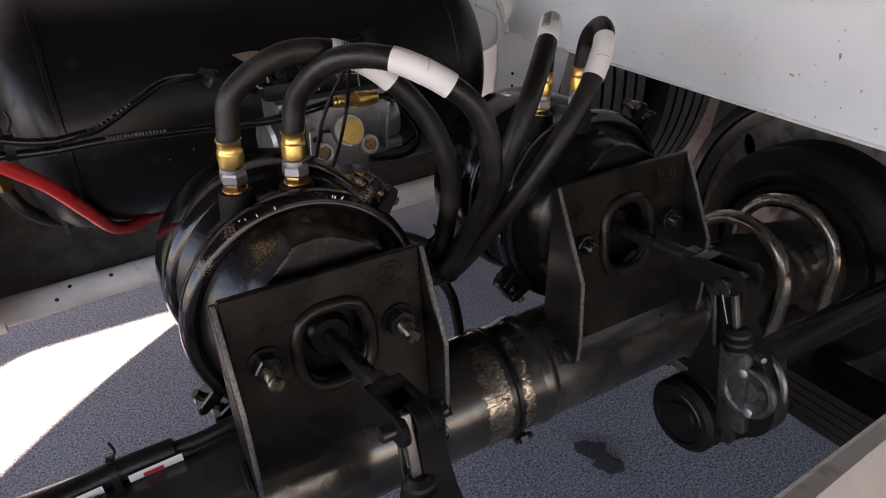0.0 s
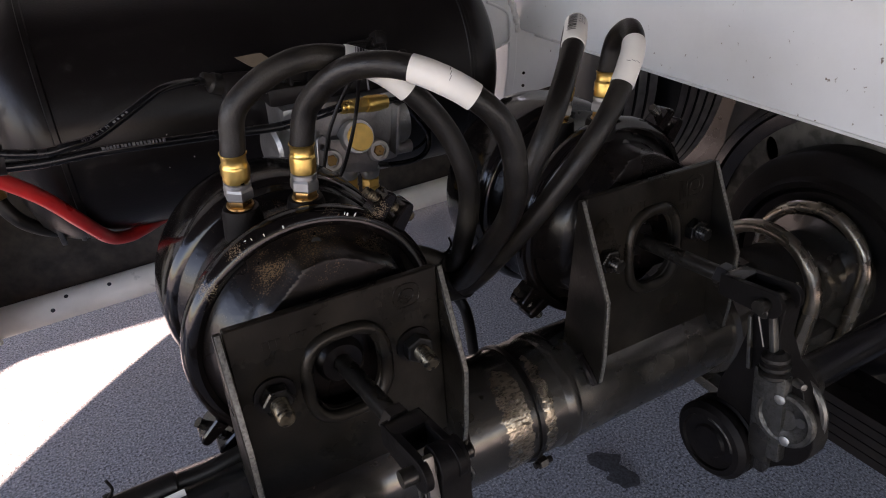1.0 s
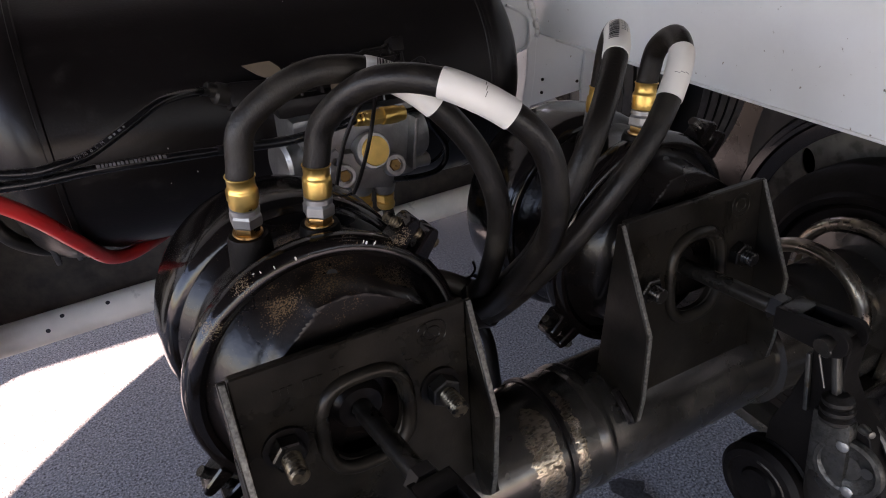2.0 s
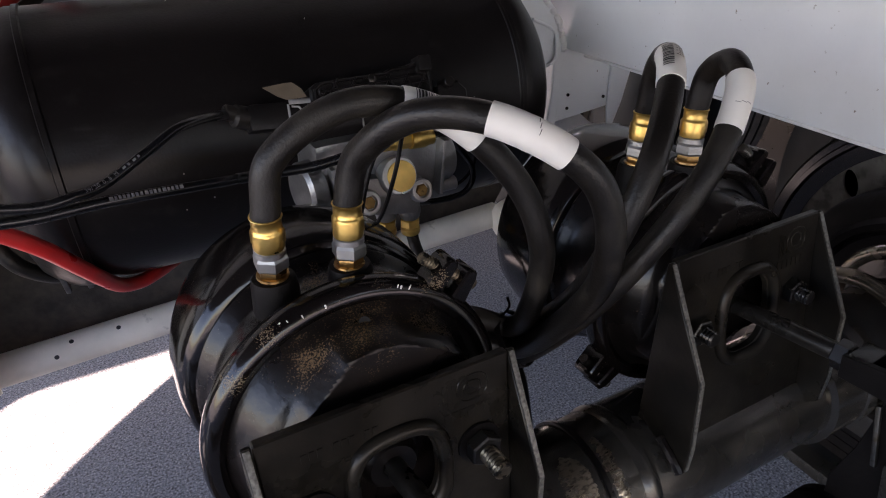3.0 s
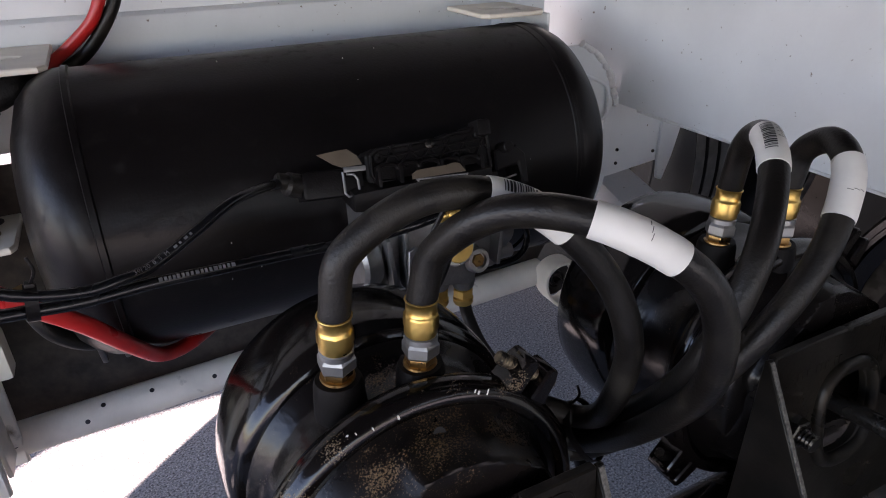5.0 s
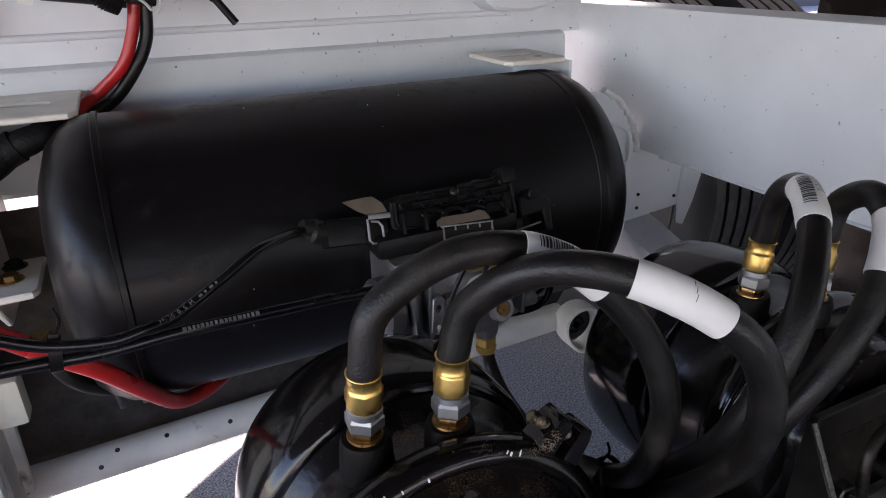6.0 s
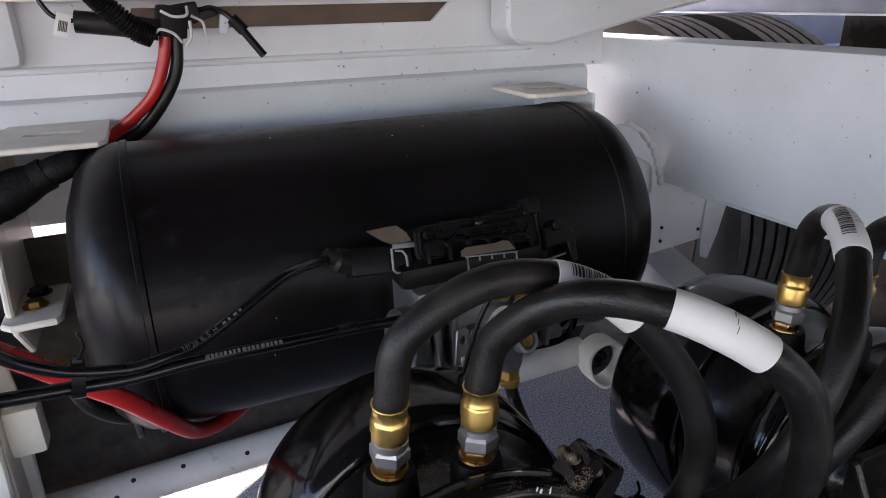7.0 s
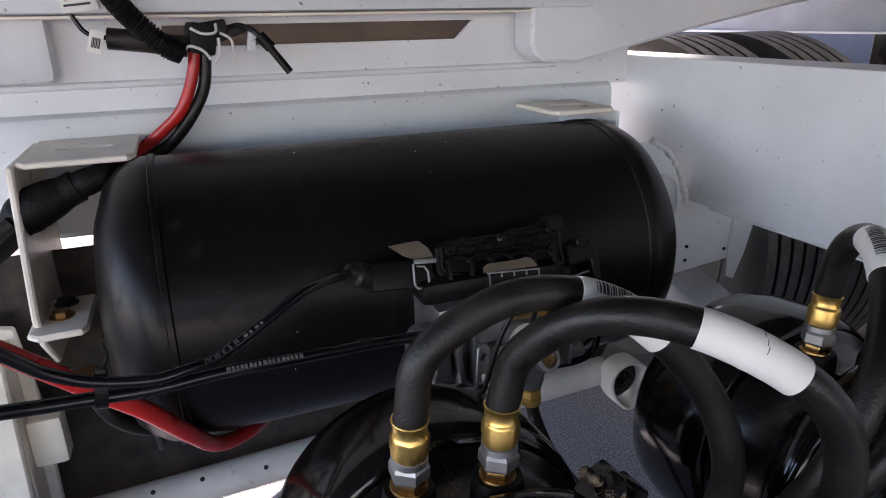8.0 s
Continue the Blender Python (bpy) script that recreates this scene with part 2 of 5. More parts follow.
def frames_along(pts):
    """Position, tangent and two normals that turn as little as possible."""
    out, nrm = [], None
    for i, p in enumerate(pts):
        t = (pts[min(i + 1, len(pts) - 1)] - pts[max(i - 1, 0)]).normalized()
        if nrm is None:
            nrm = t.orthogonal().normalized()
        nrm = (nrm - t * nrm.dot(t)).normalized()
        out.append((p, t, nrm, t.cross(nrm)))
    return out


def sweep(pts, r, n=14, bm=None, caps=True, a0=0.0, a1=360.0, up=None):
    """A round tube through the points; r a number or a function of the part of the length."""
    b = bmesh.new()
    full = abs(a1 - a0) >= 360
    cols = n if full else n + 1
    rings = []
    N = len(pts)
    for i, (p, t, u, v) in enumerate(frames_along(pts)):
        if up is not None:
            u = (Vector(up) - t * Vector(up).dot(t)).normalized()
            v = t.cross(u)
        rad = r(i / (N - 1)) if callable(r) else r
        rings.append([b.verts.new(p + rad * (u * math.cos(radians(a0 + (a1 - a0) * k / n)) + v * math.sin(radians(a0 + (a1 - a0) * k / n))))
                      for k in range(cols)])
    for p, q in zip(rings, rings[1:]):
        for k in range(n):
            j = (k + 1) % cols
            b.faces.new((p[k], p[j], q[j], q[k]))
    if caps and full:
        b.faces.new(rings[0])
        b.faces.new(rings[-1])
    return join(bm, b)


def cut_between(pts, s0, s1, step=0.004):
    """The stretch of a polyline between two lengths."""
    L = [0.0]
    for p, q in zip(pts, pts[1:]):
        L.append(L[-1] + (q - p).length)
    out, n = [], max(2, int((s1 - s0) / step))
    for k in range(n + 1):
        s = s0 + (s1 - s0) * k / n
        i = max(0, min(len(pts) - 2, next((j for j in range(1, len(L)) if L[j] >= s), len(L) - 1) - 1))
        u = (s - L[i]) / max(1e-9, L[i + 1] - L[i])
        out.append(pts[i].lerp(pts[i + 1], u))
    return out


def plate(outer, m, thick, holes=(), bevel=0.0, bm=None):
    """A flat plate from an outline in local x, y with holes, thick along local z."""
    b = bmesh.new()
    es = []
    for loop in (outer, *holes):
        vs = [b.verts.new((x, y, 0)) for x, y in loop]
        es += [b.edges.new((vs[i], vs[(i + 1) % len(vs)])) for i in range(len(vs))]
    bmesh.ops.triangle_fill(b, use_beauty=True, use_dissolve=False, edges=es)
    r = bmesh.ops.extrude_face_region(b, geom=list(b.faces))
    bmesh.ops.translate(b, vec=(0, 0, thick), verts=[v for v in r["geom"] if isinstance(v, bmesh.types.BMVert)])
    bmesh.ops.recalc_face_normals(b, faces=b.faces)
    if bevel:
        soften(b, bevel, 1, 60)
    b.transform(m)
    return join(bm, b)


def ring(cx, cy, rx, ry, n=24, squareness=2.0, spin=0):
    out = []
    for k in range(n):
        a = 2 * math.pi * k / n
        c, s = math.cos(a), math.sin(a)
        x = rx * math.copysign(abs(c) ** (2 / squareness), c)
        y = ry * math.copysign(abs(s) ** (2 / squareness), s)
        ca, sa = math.cos(radians(spin)), math.sin(radians(spin))
        out.append((cx + x * ca - y * sa, cy + x * sa + y * ca))
    return out


def threads(p, way, r, length, pitch=0.0018, bm=None, n=14):
    prof, h = [(0, 0)], 0.0
    while h < length:
        prof += [(r * 0.86, h), (r, h + pitch / 2)]
        h += pitch
    prof += [(r * 0.8, h), (0, h)]
    return lathe(prof, place(p, way), n, bm)


XZ = Matrix(((1, 0, 0, 0), (0, 0, -1, 0), (0, 1, 0, 0), (0, 0, 0, 1)))   # local x, y, z -> world x, z, -y
YZ = Matrix(((0, 0, 1, 0), (1, 0, 0, 0), (0, 1, 0, 0), (0, 0, 0, 1)))    # local x, y, z -> world y, z, x


# ---- the ground: one sheet to the horizon, finer near the trailer ----
def ground_sheet():
    bm = bmesh.new()
    xs = [-900, -200, -60, -20, -8, -4, -2] + [-1 + 0.1 * k for k in range(41)] + [4, 6, 10, 20, 60, 200, 900]
    ys = [-900, -200, -60, -20, -8, -4, -2] + [-1 + 0.1 * k for k in range(46)] + [5, 7, 10, 20, 60, 200, 900]
    grid = [[bm.verts.new((x, y, 0.0015 * noise.noise((x * 2.3, y * 2.3, 0)) if abs(x) < 5 and abs(y) < 5 else 0)) for y in ys] for x in xs]
    for i in range(len(xs) - 1):
        for j in range(len(ys) - 1):
            bm.faces.new((grid[i][j], grid[i + 1][j], grid[i + 1][j + 1], grid[i][j + 1]))
    return solo("ground", bm, M_ASPHALT, "grey asphalt yard, shaded under the trailer and sunlit beside it", "ground", "structure")


ground_sheet()


def stain(cx, cy, rx, ry, seed, spin):
    bm = bmesh.new()
    mid = bm.verts.new((cx, cy, 0.0075))
    rim = []
    for k in range(40):
        a = 2 * math.pi * k / 40
        w = 1 + 0.35 * noise.noise((math.cos(a) * 1.7 + seed, math.sin(a) * 1.7, seed))
        x, y = rx * w * math.cos(a), ry * w * math.sin(a)
        rim.append(bm.verts.new((cx + x * math.cos(spin) - y * math.sin(spin), cy + x * math.sin(spin) + y * math.cos(spin), 0.0065)))
    for k in range(40):
        bm.faces.new((mid, rim[k], rim[(k + 1) % 40]))
    return solo("oil_stain", bm, M_OIL, "dark oil stain soaked into the asphalt", "stain")


stain(0.915, 0.900, 0.030, 0.020, 3.1, -0.6)
stain(0.918, 0.858, 0.027, 0.021, 7.7, -1.0)


# ---- the trailer's white frame ----
RAIL_X, WALL_Y = 0.983, 1.46
frame_rail = thing("frame_rail", (1.02, 0.4, 0.64), "long white-painted steel box rail of the trailer frame, with dirt specks", "frame rail", kind="structure")
part("rail_beam", cbox((RAIL_X, -1.2, 0.640), (RAIL_X + 0.075, 3.4, 0.843), 0.008), M_WHITE, frame_rail)
part("weld_bead", sweep(curve_points([(RAIL_X + 0.001, y, 0.6405 + 0.0005 * math.sin(y * 60)) for y in (0.10, 0.3, 0.5, 0.7, 0.9, 1.05, 1.15, 1.25)], 14), 0.0021, 8), M_WELD, frame_rail)

crossmember = thing("crossmember", (0.5, WALL_Y, 0.6), "white pressed-steel crossmember behind the air tank, with a slot", "crossmember", kind="structure")
part("web", plate([(-0.9, 0.80), (0.984, 0.80), (0.984, 1.298), (-0.9, 1.298)], Matrix.Translation((0, WALL_Y + 0.008, 0)) @ XZ, 0.008,
                  holes=[[(0.30, 0.874), (0.685, 0.874), (0.712, 0.899), (0.30, 0.899)]], bevel=0.001), M_WHITE, crossmember)
part("lower_channel", plate([(0, 0), (0, 0.134), (-0.004, 0.142), (-0.012, 0.146), (-0.040, 0.146), (-0.040, 0.140), (-0.014, 0.140),
                             (-0.007, 0.134), (-0.007, 0.006), (-0.04, 0.006), (-0.04, 0)],
                            Matrix.Translation((-0.9, WALL_Y - 0.02, 0.657)) @ Matrix(((0, 0, 1, 0), (-1, 0, 0, 0), (0, 1, 0, 0), (0, 0, 0, 1))), 1.843), M_WHITE, crossmember)
part("folded_lip", sweep([Vector((-0.9, WALL_Y - 0.001, 0.835)), Vector((0.85, WALL_Y - 0.001, 0.833))], 0.0045, 10), M_WHITE, crossmember)
part("pressed_panel", cbox((-0.30, WALL_Y - 0.030, 0.838), (0.184, WALL_Y + 0.004, 0.99), 0.016), M_WHITE, crossmember)

# plain brown sheet set 16 cm behind the slot
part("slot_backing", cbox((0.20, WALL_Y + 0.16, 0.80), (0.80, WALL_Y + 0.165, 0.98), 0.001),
     material("brown_sheet", (0.085, 0.058, 0.04), 0.6, vary=0.3, grain=18), crossmember)

upper_beam = thing("upper_beam", (0.4, 1.42, 0.9), "white-painted steel box beam with rounded edges", "beam", kind="structure")
part("beam", cbox((-0.9, 1.395, 0.912), (0.873, 1.455, 1.02), 0.009), M_WHITE, upper_beam)
part("bottom_strip", cbox((-0.9, 1.402, 0.9075), (0.862, 1.448, 0.911), 0.001), M_WHITE2, upper_beam)

outrigger = thing("outrigger", (1.1, 1.44, 0.84), "white tapered steel outrigger rising towards the trailer's side", "outrigger", kind="structure")
part("outrigger_plate", plate([(0.774, 0.866), (0.780, 0.852), (0.796, 0.841), (0.849, 0.837), (1.049, 0.878), (1.253, 0.913), (1.99, 1.01), (1.99, 1.298), (0.774, 1.298)],
                              Matrix.Translation((0, 1.455, 0)) @ XZ, 0.055, bevel=0.006), M_WHITE, outrigger)

# deck out of view: blocks the sky, rear notch widens the sun patch
solo("deck", plate([(-1.10, -2.40), (2.1, -2.40), (2.1, 2.30), (1.45, 2.30), (1.45, 4.0), (-1.10, 4.0)], Matrix.Translation((0, 0, 1.30)), 0.06, bevel=0.004), M_DECK, "unseen flat trailer deck, added overhead to block sky and shape the sun", "trailer deck", "structure")


def spring_hanger(name, outline, x0, x1, mat, label):
    t = thing(name, (x0, outline[0][0], outline[0][1]), label, "spring hanger")
    part("side_plate", plate(outline, Matrix.Translation((x0, 0, 0)) @ YZ, x1 - x0, bevel=0.003), mat, t)
    return t


HANGER = [(0.05, 0.638), (0.36, 0.638), (0.40, 0.43), (0.43, 0.337), (0.44, 0.26), (0.43, 0.20), (0.38, 0.17), (0.24, 0.20), (0.10, 0.40)]
spring_hanger("spring_hanger", HANGER,
                             0.985, 1.04, M_WHITE2, "white tapered spring hanger welded under the frame rail")

# flat brace that rises from the rail's lower edge towards the middle of the trailer
BRACE_AT, BRACE_WAY = Vector((0.272, 0.358, 0.778)), Vector((0.957, 0.137, -0.256))
brace = thing("frame_brace", tuple(BRACE_AT + BRACE_WAY * 0.75), "dusty cream flat steel brace under the frame rail", "brace")
brace_down = Vector((0, -0.80, -0.60))
brace_down = (brace_down - BRACE_WAY * brace_down.dot(BRACE_WAY)).normalized()
brace_m = Matrix((BRACE_WAY, brace_down, BRACE_WAY.cross(brace_down))).transposed().to_4x4()
part("brace_plate", plate([(0.06, 0.0), (0.78, 0.0), (0.78, 0.09), (0.06, 0.09)], Matrix.Translation(BRACE_AT) @ brace_m, 0.012, bevel=0.004), M_WHITE2, brace)

# hanger box under the rail beside the tank
hanger_box = thing("hanger_box", (1.03, 1.34, 0.5), "white steel hanger box welded under the frame rail", "hanger box")
part("front_plate", plate([(0.986, 0.638), (1.139, 0.638), (1.140, 0.58), (1.122, 0.527), (0.986, 0.514)], Matrix.Translation((0, 1.324, 0)) @ XZ, 0.008, bevel=0.0015), M_WHITE, hanger_box)
part("side_plate", plate([(1.098, 0.637), (1.141, 0.637), (1.142, 0.58), (1.130, 0.530), (1.114, 0.488), (1.100, 0.494), (1.096, 0.530)], Matrix.Translation((0, 1.3155, 0)) @ XZ, 0.006, bevel=0.002), M_WHITE, hanger_box)
part("rear_plate", cbox((0.990, 1.43, 0.505), (1.136, 1.438, 0.638), 0.002), M_WHITE, hanger_box)
for hx, hz in ((1.012, 0.558), (1.012, 0.535), (1.090, 0.543)):
    part("rivet", rod((hx, 1.317, hz), (hx, 1.314, hz), 0.0028, 10), M_BLACK, hanger_box)
part("cross_tube", box((0.075, 0.34, 0.07), pose(1.045, 1.345, 0.462, 4, 0, -14), 0.008), M_WHITE, hanger_box)


# ---- tyres ----
def wheel(cx, cy, cz, R, width, name="wheel", side=1, label="black rubber trailer tyre with straight ribs on a steel wheel", group="rear wheels"):
    t = thing(name, (cx, cy, 0.0), label, "wheel", group)
    m = Matrix.Translation((cx, cy, cz)) @ Matrix.Rotation(radians(90), 4, "Y")
    h, r0 = width / 2, R * 0.58
    prof = [(r0, -h * 0.72), (r0 + 0.012, -h * 0.80), (R * 0.66, -h * 0.93), (R * 0.67, -h * 0.97), (R * 0.70, -h * 0.98), (R * 0.78, -h), (R * 0.785, -h * 1.02), (R * 0.795, -h * 1.02), (R * 0.80, -h), (R * 0.90, -h * 0.97), (R * 0.955, -h * 0.90), (R * 0.985, -h * 0.82)]
    ribs, gap = 5, 0.007
    w = (2 * h * 0.80 - gap * (ribs - 1)) / ribs
    x = -h * 0.80
    for k in range(ribs):
        prof += [(R, x), (R, x + w)]
        if k < ribs - 1:
            prof += [(R - 0.012, x + w + 0.001), (R - 0.012, x + w + gap - 0.001)]
        x += w + gap
    prof += [(q, -z) for q, z in prof[11::-1]]
    part("tyre", lathe(prof, m, 72), M_TYRE, t)
    bm = bmesh.new()
    x = -h * 0.80
    for k in range(ribs):
        lathe([(R - 0.003, x + 0.001), (R + 0.0012, x + 0.002), (R + 0.0012, x + w - 0.002), (R - 0.003, x + w - 0.001)], m, 72, bm)
        x += w + gap
    part("tread_ribs", bm, M_RIB, t, "dusty grey tread ribs")
    part("rim", lathe([(r0 + 0.010, -h * 0.80), (r0 + 0.012, -h * 0.72), (r0 - 0.01, -h * 0.68), (r0 - 0.016, 0), (r0 - 0.01, h * 0.68), (r0 + 0.012, h * 0.72), (r0 + 0.01, h * 0.8)], m, 48), M_BLACK, t)
    part("wheel_disc", lathe([(r0 - 0.015, -h * 0.1 * side), (r0 * 0.8, 0.02 * side), (0.10, 0.035 * side), (0.0, 0.035 * side)], m, 48), M_BLACK, t)
    return t


wheel(1.380, 1.835, 0.428, 0.430, 0.205)
wheel(1.625, 1.835, 0.428, 0.430, 0.205)
# added flap and bar: their shadow ends the sun patch on the ground
flap = thing("shadow_flap", (1.4, 2.52, 0.1), "black rubber flap added behind the wheels to shade the ground", "mud flap")
part("flap", cbox((0.72, 2.52, 0.02), (1.72, 2.53, 0.66), 0.003), M_RUBBER, flap)
part("flap_bar", cbox((0.70, 2.505, 0.66), (1.993, 2.545, 0.70), 0.003), M_BLACK, flap)
wheel(1.525, 0.785, 0.392, 0.402, 0.205, group="front wheels")
wheel(1.785, 0.785, 0.392, 0.402, 0.205, group="front wheels")

# side panel above the wheels with its white flange, and added dark sun-blocking sheets
fender = thing("fender", (1.98, 1.2, 0.86), "white trailer side panel with a flange along its lower edge", "side panel", kind="structure")
part("side_panel", cbox((1.994, -1.6, 0.845), (2.0, 2.46, 1.302), 0.002), material("blue_grey_panel_paint", (0.27, 0.30, 0.36), 0.5, vary=0.15, grain=8, bump=0.1), fender, "blue-grey inner face")
part("flange", cbox((1.955, -1.6, 0.846), (1.993, 2.46, 0.851), 0.001), M_WHITE, fender)
# added sheet that keeps low sun from leaking in between the wheels
part("sun_blocker", plate([(-1.6, -0.02), (1.77, -0.02), (1.77, 0.845), (-1.6, 0.845)], Matrix.Translation((1.985, 0, 0)) @ YZ, 0.007, bevel=0.001), M_BLACK, fender, "plain black sheet added below the panel to block the sun")
# added light-blocking plate, kept clear of the rays that make the sun patch
part("rear_blocker", cbox((1.06, 2.66, 0.72), (1.58, 2.667, 1.302), 0.001), M_BLACK, fender, "black plate added behind the wheels to block light")
# added backdrop that fills the view past the rail with dark blue-grey
solo("backdrop", cbox((1.5, 9.2, 0), (40, 9.4, 0.85), 0.01), material("blue_grey_distant_panel", (0.030, 0.036, 0.052), 0.7, vary=0.15, grain=3), "plain dark blue-grey backdrop added beyond the trailer", "wall", "structure")


# ---- the axle ----
AY, AZ, AR = 0.785, 0.384, 0.0625
axle = thing("axle", (0.6, AY, AZ - AR), "black-painted round steel trailer axle with a scuffed band and a strap", "axle")
part("axle_tube", rod((-0.5, AY, AZ), (1.40, AY, AZ), AR, 64), M_AXLE, axle)
ax_m = lambda x: Matrix.Translation((x, AY, AZ)) @ Matrix.Rotation(radians(90), 4, "Y")


def worn_patch(x0, x1, a0, a1, seed):
    """A ragged-edged patch worn through the axle's paint between two angles (0 faces forward, 90 up)."""
    rng = random.Random(seed)
    bm, rows = bmesh.new(), []
    n = int((a1 - a0) / 1.2)
    for i in range(n + 1):
        a = radians(a0 + (a1 - a0) * i / n)
        u = i / n
        pinch = 0.5 * (x1 - x0) * max(0, 1 - 7 * min(u, 1 - u)) ** 2
        l = x0 + pinch + 0.006 * noise.noise((seed, a * 7, 0)) + rng.uniform(-0.0016, 0.0016)
        r = x1 - pinch + 0.004 * noise.noise((seed + 5, a * 7, 0)) + rng.uniform(-0.0012, 0.0012)
        rows.append([bm.verts.new((l + (r - l) * k / 4, AY - math.cos(a) * (AR + h), AZ + math.sin(a) * (AR + h))) for k, h in enumerate((-0.0003, 0.0004, 0.0004, 0.0004, -0.0003))])
    for p, q in zip(rows, rows[1:]):
        for k in range(4):
            bm.faces.new((p[k], p[k + 1], q[k + 1], q[k]))
    bmesh.ops.recalc_face_normals(bm, faces=bm.faces)
    return part("worn_patch", bm, M_SCUFF, axle, "paint worn through to bare rusty steel")


worn_patch(0.576, 0.6125, -50, 84, 3)
worn_patch(0.6245, 0.6385, -22, 88, 8)
part("strap", lathe([(AR + 0.0005, 0), (AR + 0.0028, 0.0004), (AR + 0.0028, 0.0052), (AR + 0.0005, 0.0056)], ax_m(0.6165), 64), M_BLACK, axle, "thin black strap round the axle")
part("strap_screw", hexa((0.6175, AY - 0.061, AZ - 0.034), (1, 0, 0), 0.0062, 0.010, rod((0.613, AY - 0.061, AZ - 0.034), (0.634, AY - 0.061, AZ - 0.034), 0.0036, 10)), M_BLACK, axle)
part("weld_collar", lathe([(AR, -0.004), (AR + 0.0022, 0.0), (AR + 0.0026, 0.008), (AR + 0.001, 0.013), (AR, 0.014)], ax_m(0.657), 64), M_AXLE, axle)
part("sleeve", lathe([(AR, 0), (AR + 0.007, 0.002), (AR + 0.007, 0.05), (AR + 0.009, 0.052), (AR + 0.009, 0.068), (AR, 0.07)], ax_m(0.905), 64), M_AXLE, axle)


# ---- chamber bracket with its two side gussets ----
CX, CZ, PY = 0.437, 0.536, 0.765
SPAN = 0.339
TILT_UP = 0.06


def chamber_bracket(dx=0.0, rise=0.0, lean=0.0):
    """Rise and lean: how much taller and further back the plate stands for each metre above its foot."""
    t = thing("chamber_bracket", (CX, PY, 0.43), "black steel brake chamber bracket welded on the axle, with worn edges", "bracket", "chamber brackets")
    m = Matrix.Translation((CX, PY, CZ)) @ Matrix.Rotation(-math.atan(0.10), 4, "X") @ XZ
    hole = ring(0, -0.004, 0.0285, 0.034, 32, 2.6)
    outer = [(-0.087, 0.066), (0.087, 0.066), (0.087, -0.115), (-0.087, -0.115)]
    slots = [ring(s * 0.0605, -0.002, 0.0115, 0.0075, 16, 2.0, -35) for s in (-1, 1)]
    face = part("face_plate", plate(outer, m, 0.0075, [hole, *slots], 0.0012), M_BRACKET, t)
    # raised lip round the push-rod hole
    lip = [m @ Vector((x, y, 0.0082)) for x, y in ring(0, -0.004, 0.0340, 0.0395, 48, 2.8)]
    part("hole_lip", sweep(lip + lip[:2], 0.0056, 14, caps=False), M_BRACKET, t, "raised lip round the hole")
    # stamped mark: bars and an oval outline in place of the maker's mark, and bars for the number
    for k in range(4):
        part("stamped_bar", box((0.0011, 0.021 - 0.002 * k, 0.0008), m @ Matrix.Translation((0.036 + 0.0035 * k, 0.046, 0.0078))), M_BRACKET, face)
    for lp in ((0.012, 0.0105), (0.0065, 0.0055)):
        pts = [m @ Vector((x, y, 0.0077)) for x, y in ring(0.058, 0.048, lp[0], lp[1], 24, 2.4)]
        part("stamped_oval", sweep(pts + pts[:1], 0.0007, 6, caps=False), M_BRACKET, face)
    for k in range(6):
        part("stamped_bar", box((0.0048, 0.0075, 0.0007), m @ Matrix.Translation((0.038 + 0.0062 * k, 0.029, 0.0077))), M_BRACKET, face)
    for k in range(10):
        if k not in (3, 7):
            part("stamped_bar", box((0.0036, 0.0062, 0.0007), m @ Matrix.Translation((-0.060 + 0.0052 * k, 0.044, 0.0077))), M_BRACKET, face)
    for s in (-1, 1):
        x = CX + s * 0.0905
        # outline in world y, z: top back, top front, kink, foot on the axle, back
        out = [(PY + 0.004, 0.600), (PY + 0.001, 0.6015), (0.722, 0.520), (0.721, 0.455), (0.724, 0.428), (0.733, 0.419), (0.785, 0.440), (PY + 0.016, 0.45)]
        g = part("side_gusset", plate(out, Matrix.Translation((x - 0.003, 0, 0)) @ YZ, 0.006, bevel=0.0007), M_BRACKET, t)
        edge = [Vector((x, PY - 0.0003, 0.6005)), Vector((x, 0.7213, 0.5195)), Vector((x, 0.7203, 0.4550)), Vector((x, 0.7233, 0.4300))]
        bm = bmesh.new()
        for p, q in zip(edge, edge[1:]):
            box((0.0040, 0.0012, (q - p).length), place((p + q) / 2, q - p), 0.0003, bm)
        part("cut_edge", bm, M_CUT, g, "bare worn steel edge")
        part("weld_bead", sweep(curve_points([(x + s * 0.004, 0.727, 0.426), (x + s * 0.005, 0.736, 0.436), (x + s * 0.005, 0.752, 0.446)], 6), 0.0045, 8), M_BLACK, g)
    shape = Matrix(((1, 0, 0, dx), (0, 1, lean, -0.43 * lean), (0, 0, 1 + rise, -0.43 * rise), (0, 0, 0, 1)))
    t.location.x += dx
    for ob in t.children_recursive:
        ob.data.transform(shape)
        if ob.parent == t:
            ob.matrix_parent_inverse = Matrix.Translation(-t.location)
    return t


chamber_bracket()
chamber_bracket(SPAN + 0.004, 0.07, 0.07)


# ---- spring brake chamber ----
PAD = [(-0.075, -0.05), (-0.066, 0.030), (-0.048, 0.060), (-0.027, 0.079), (-0.019, 0.088), (0.002, 0.0915), (0.022, 0.087), (0.042, 0.077), (0.062, 0.064), (0.078, 0.030), (0.080, -0.05)]


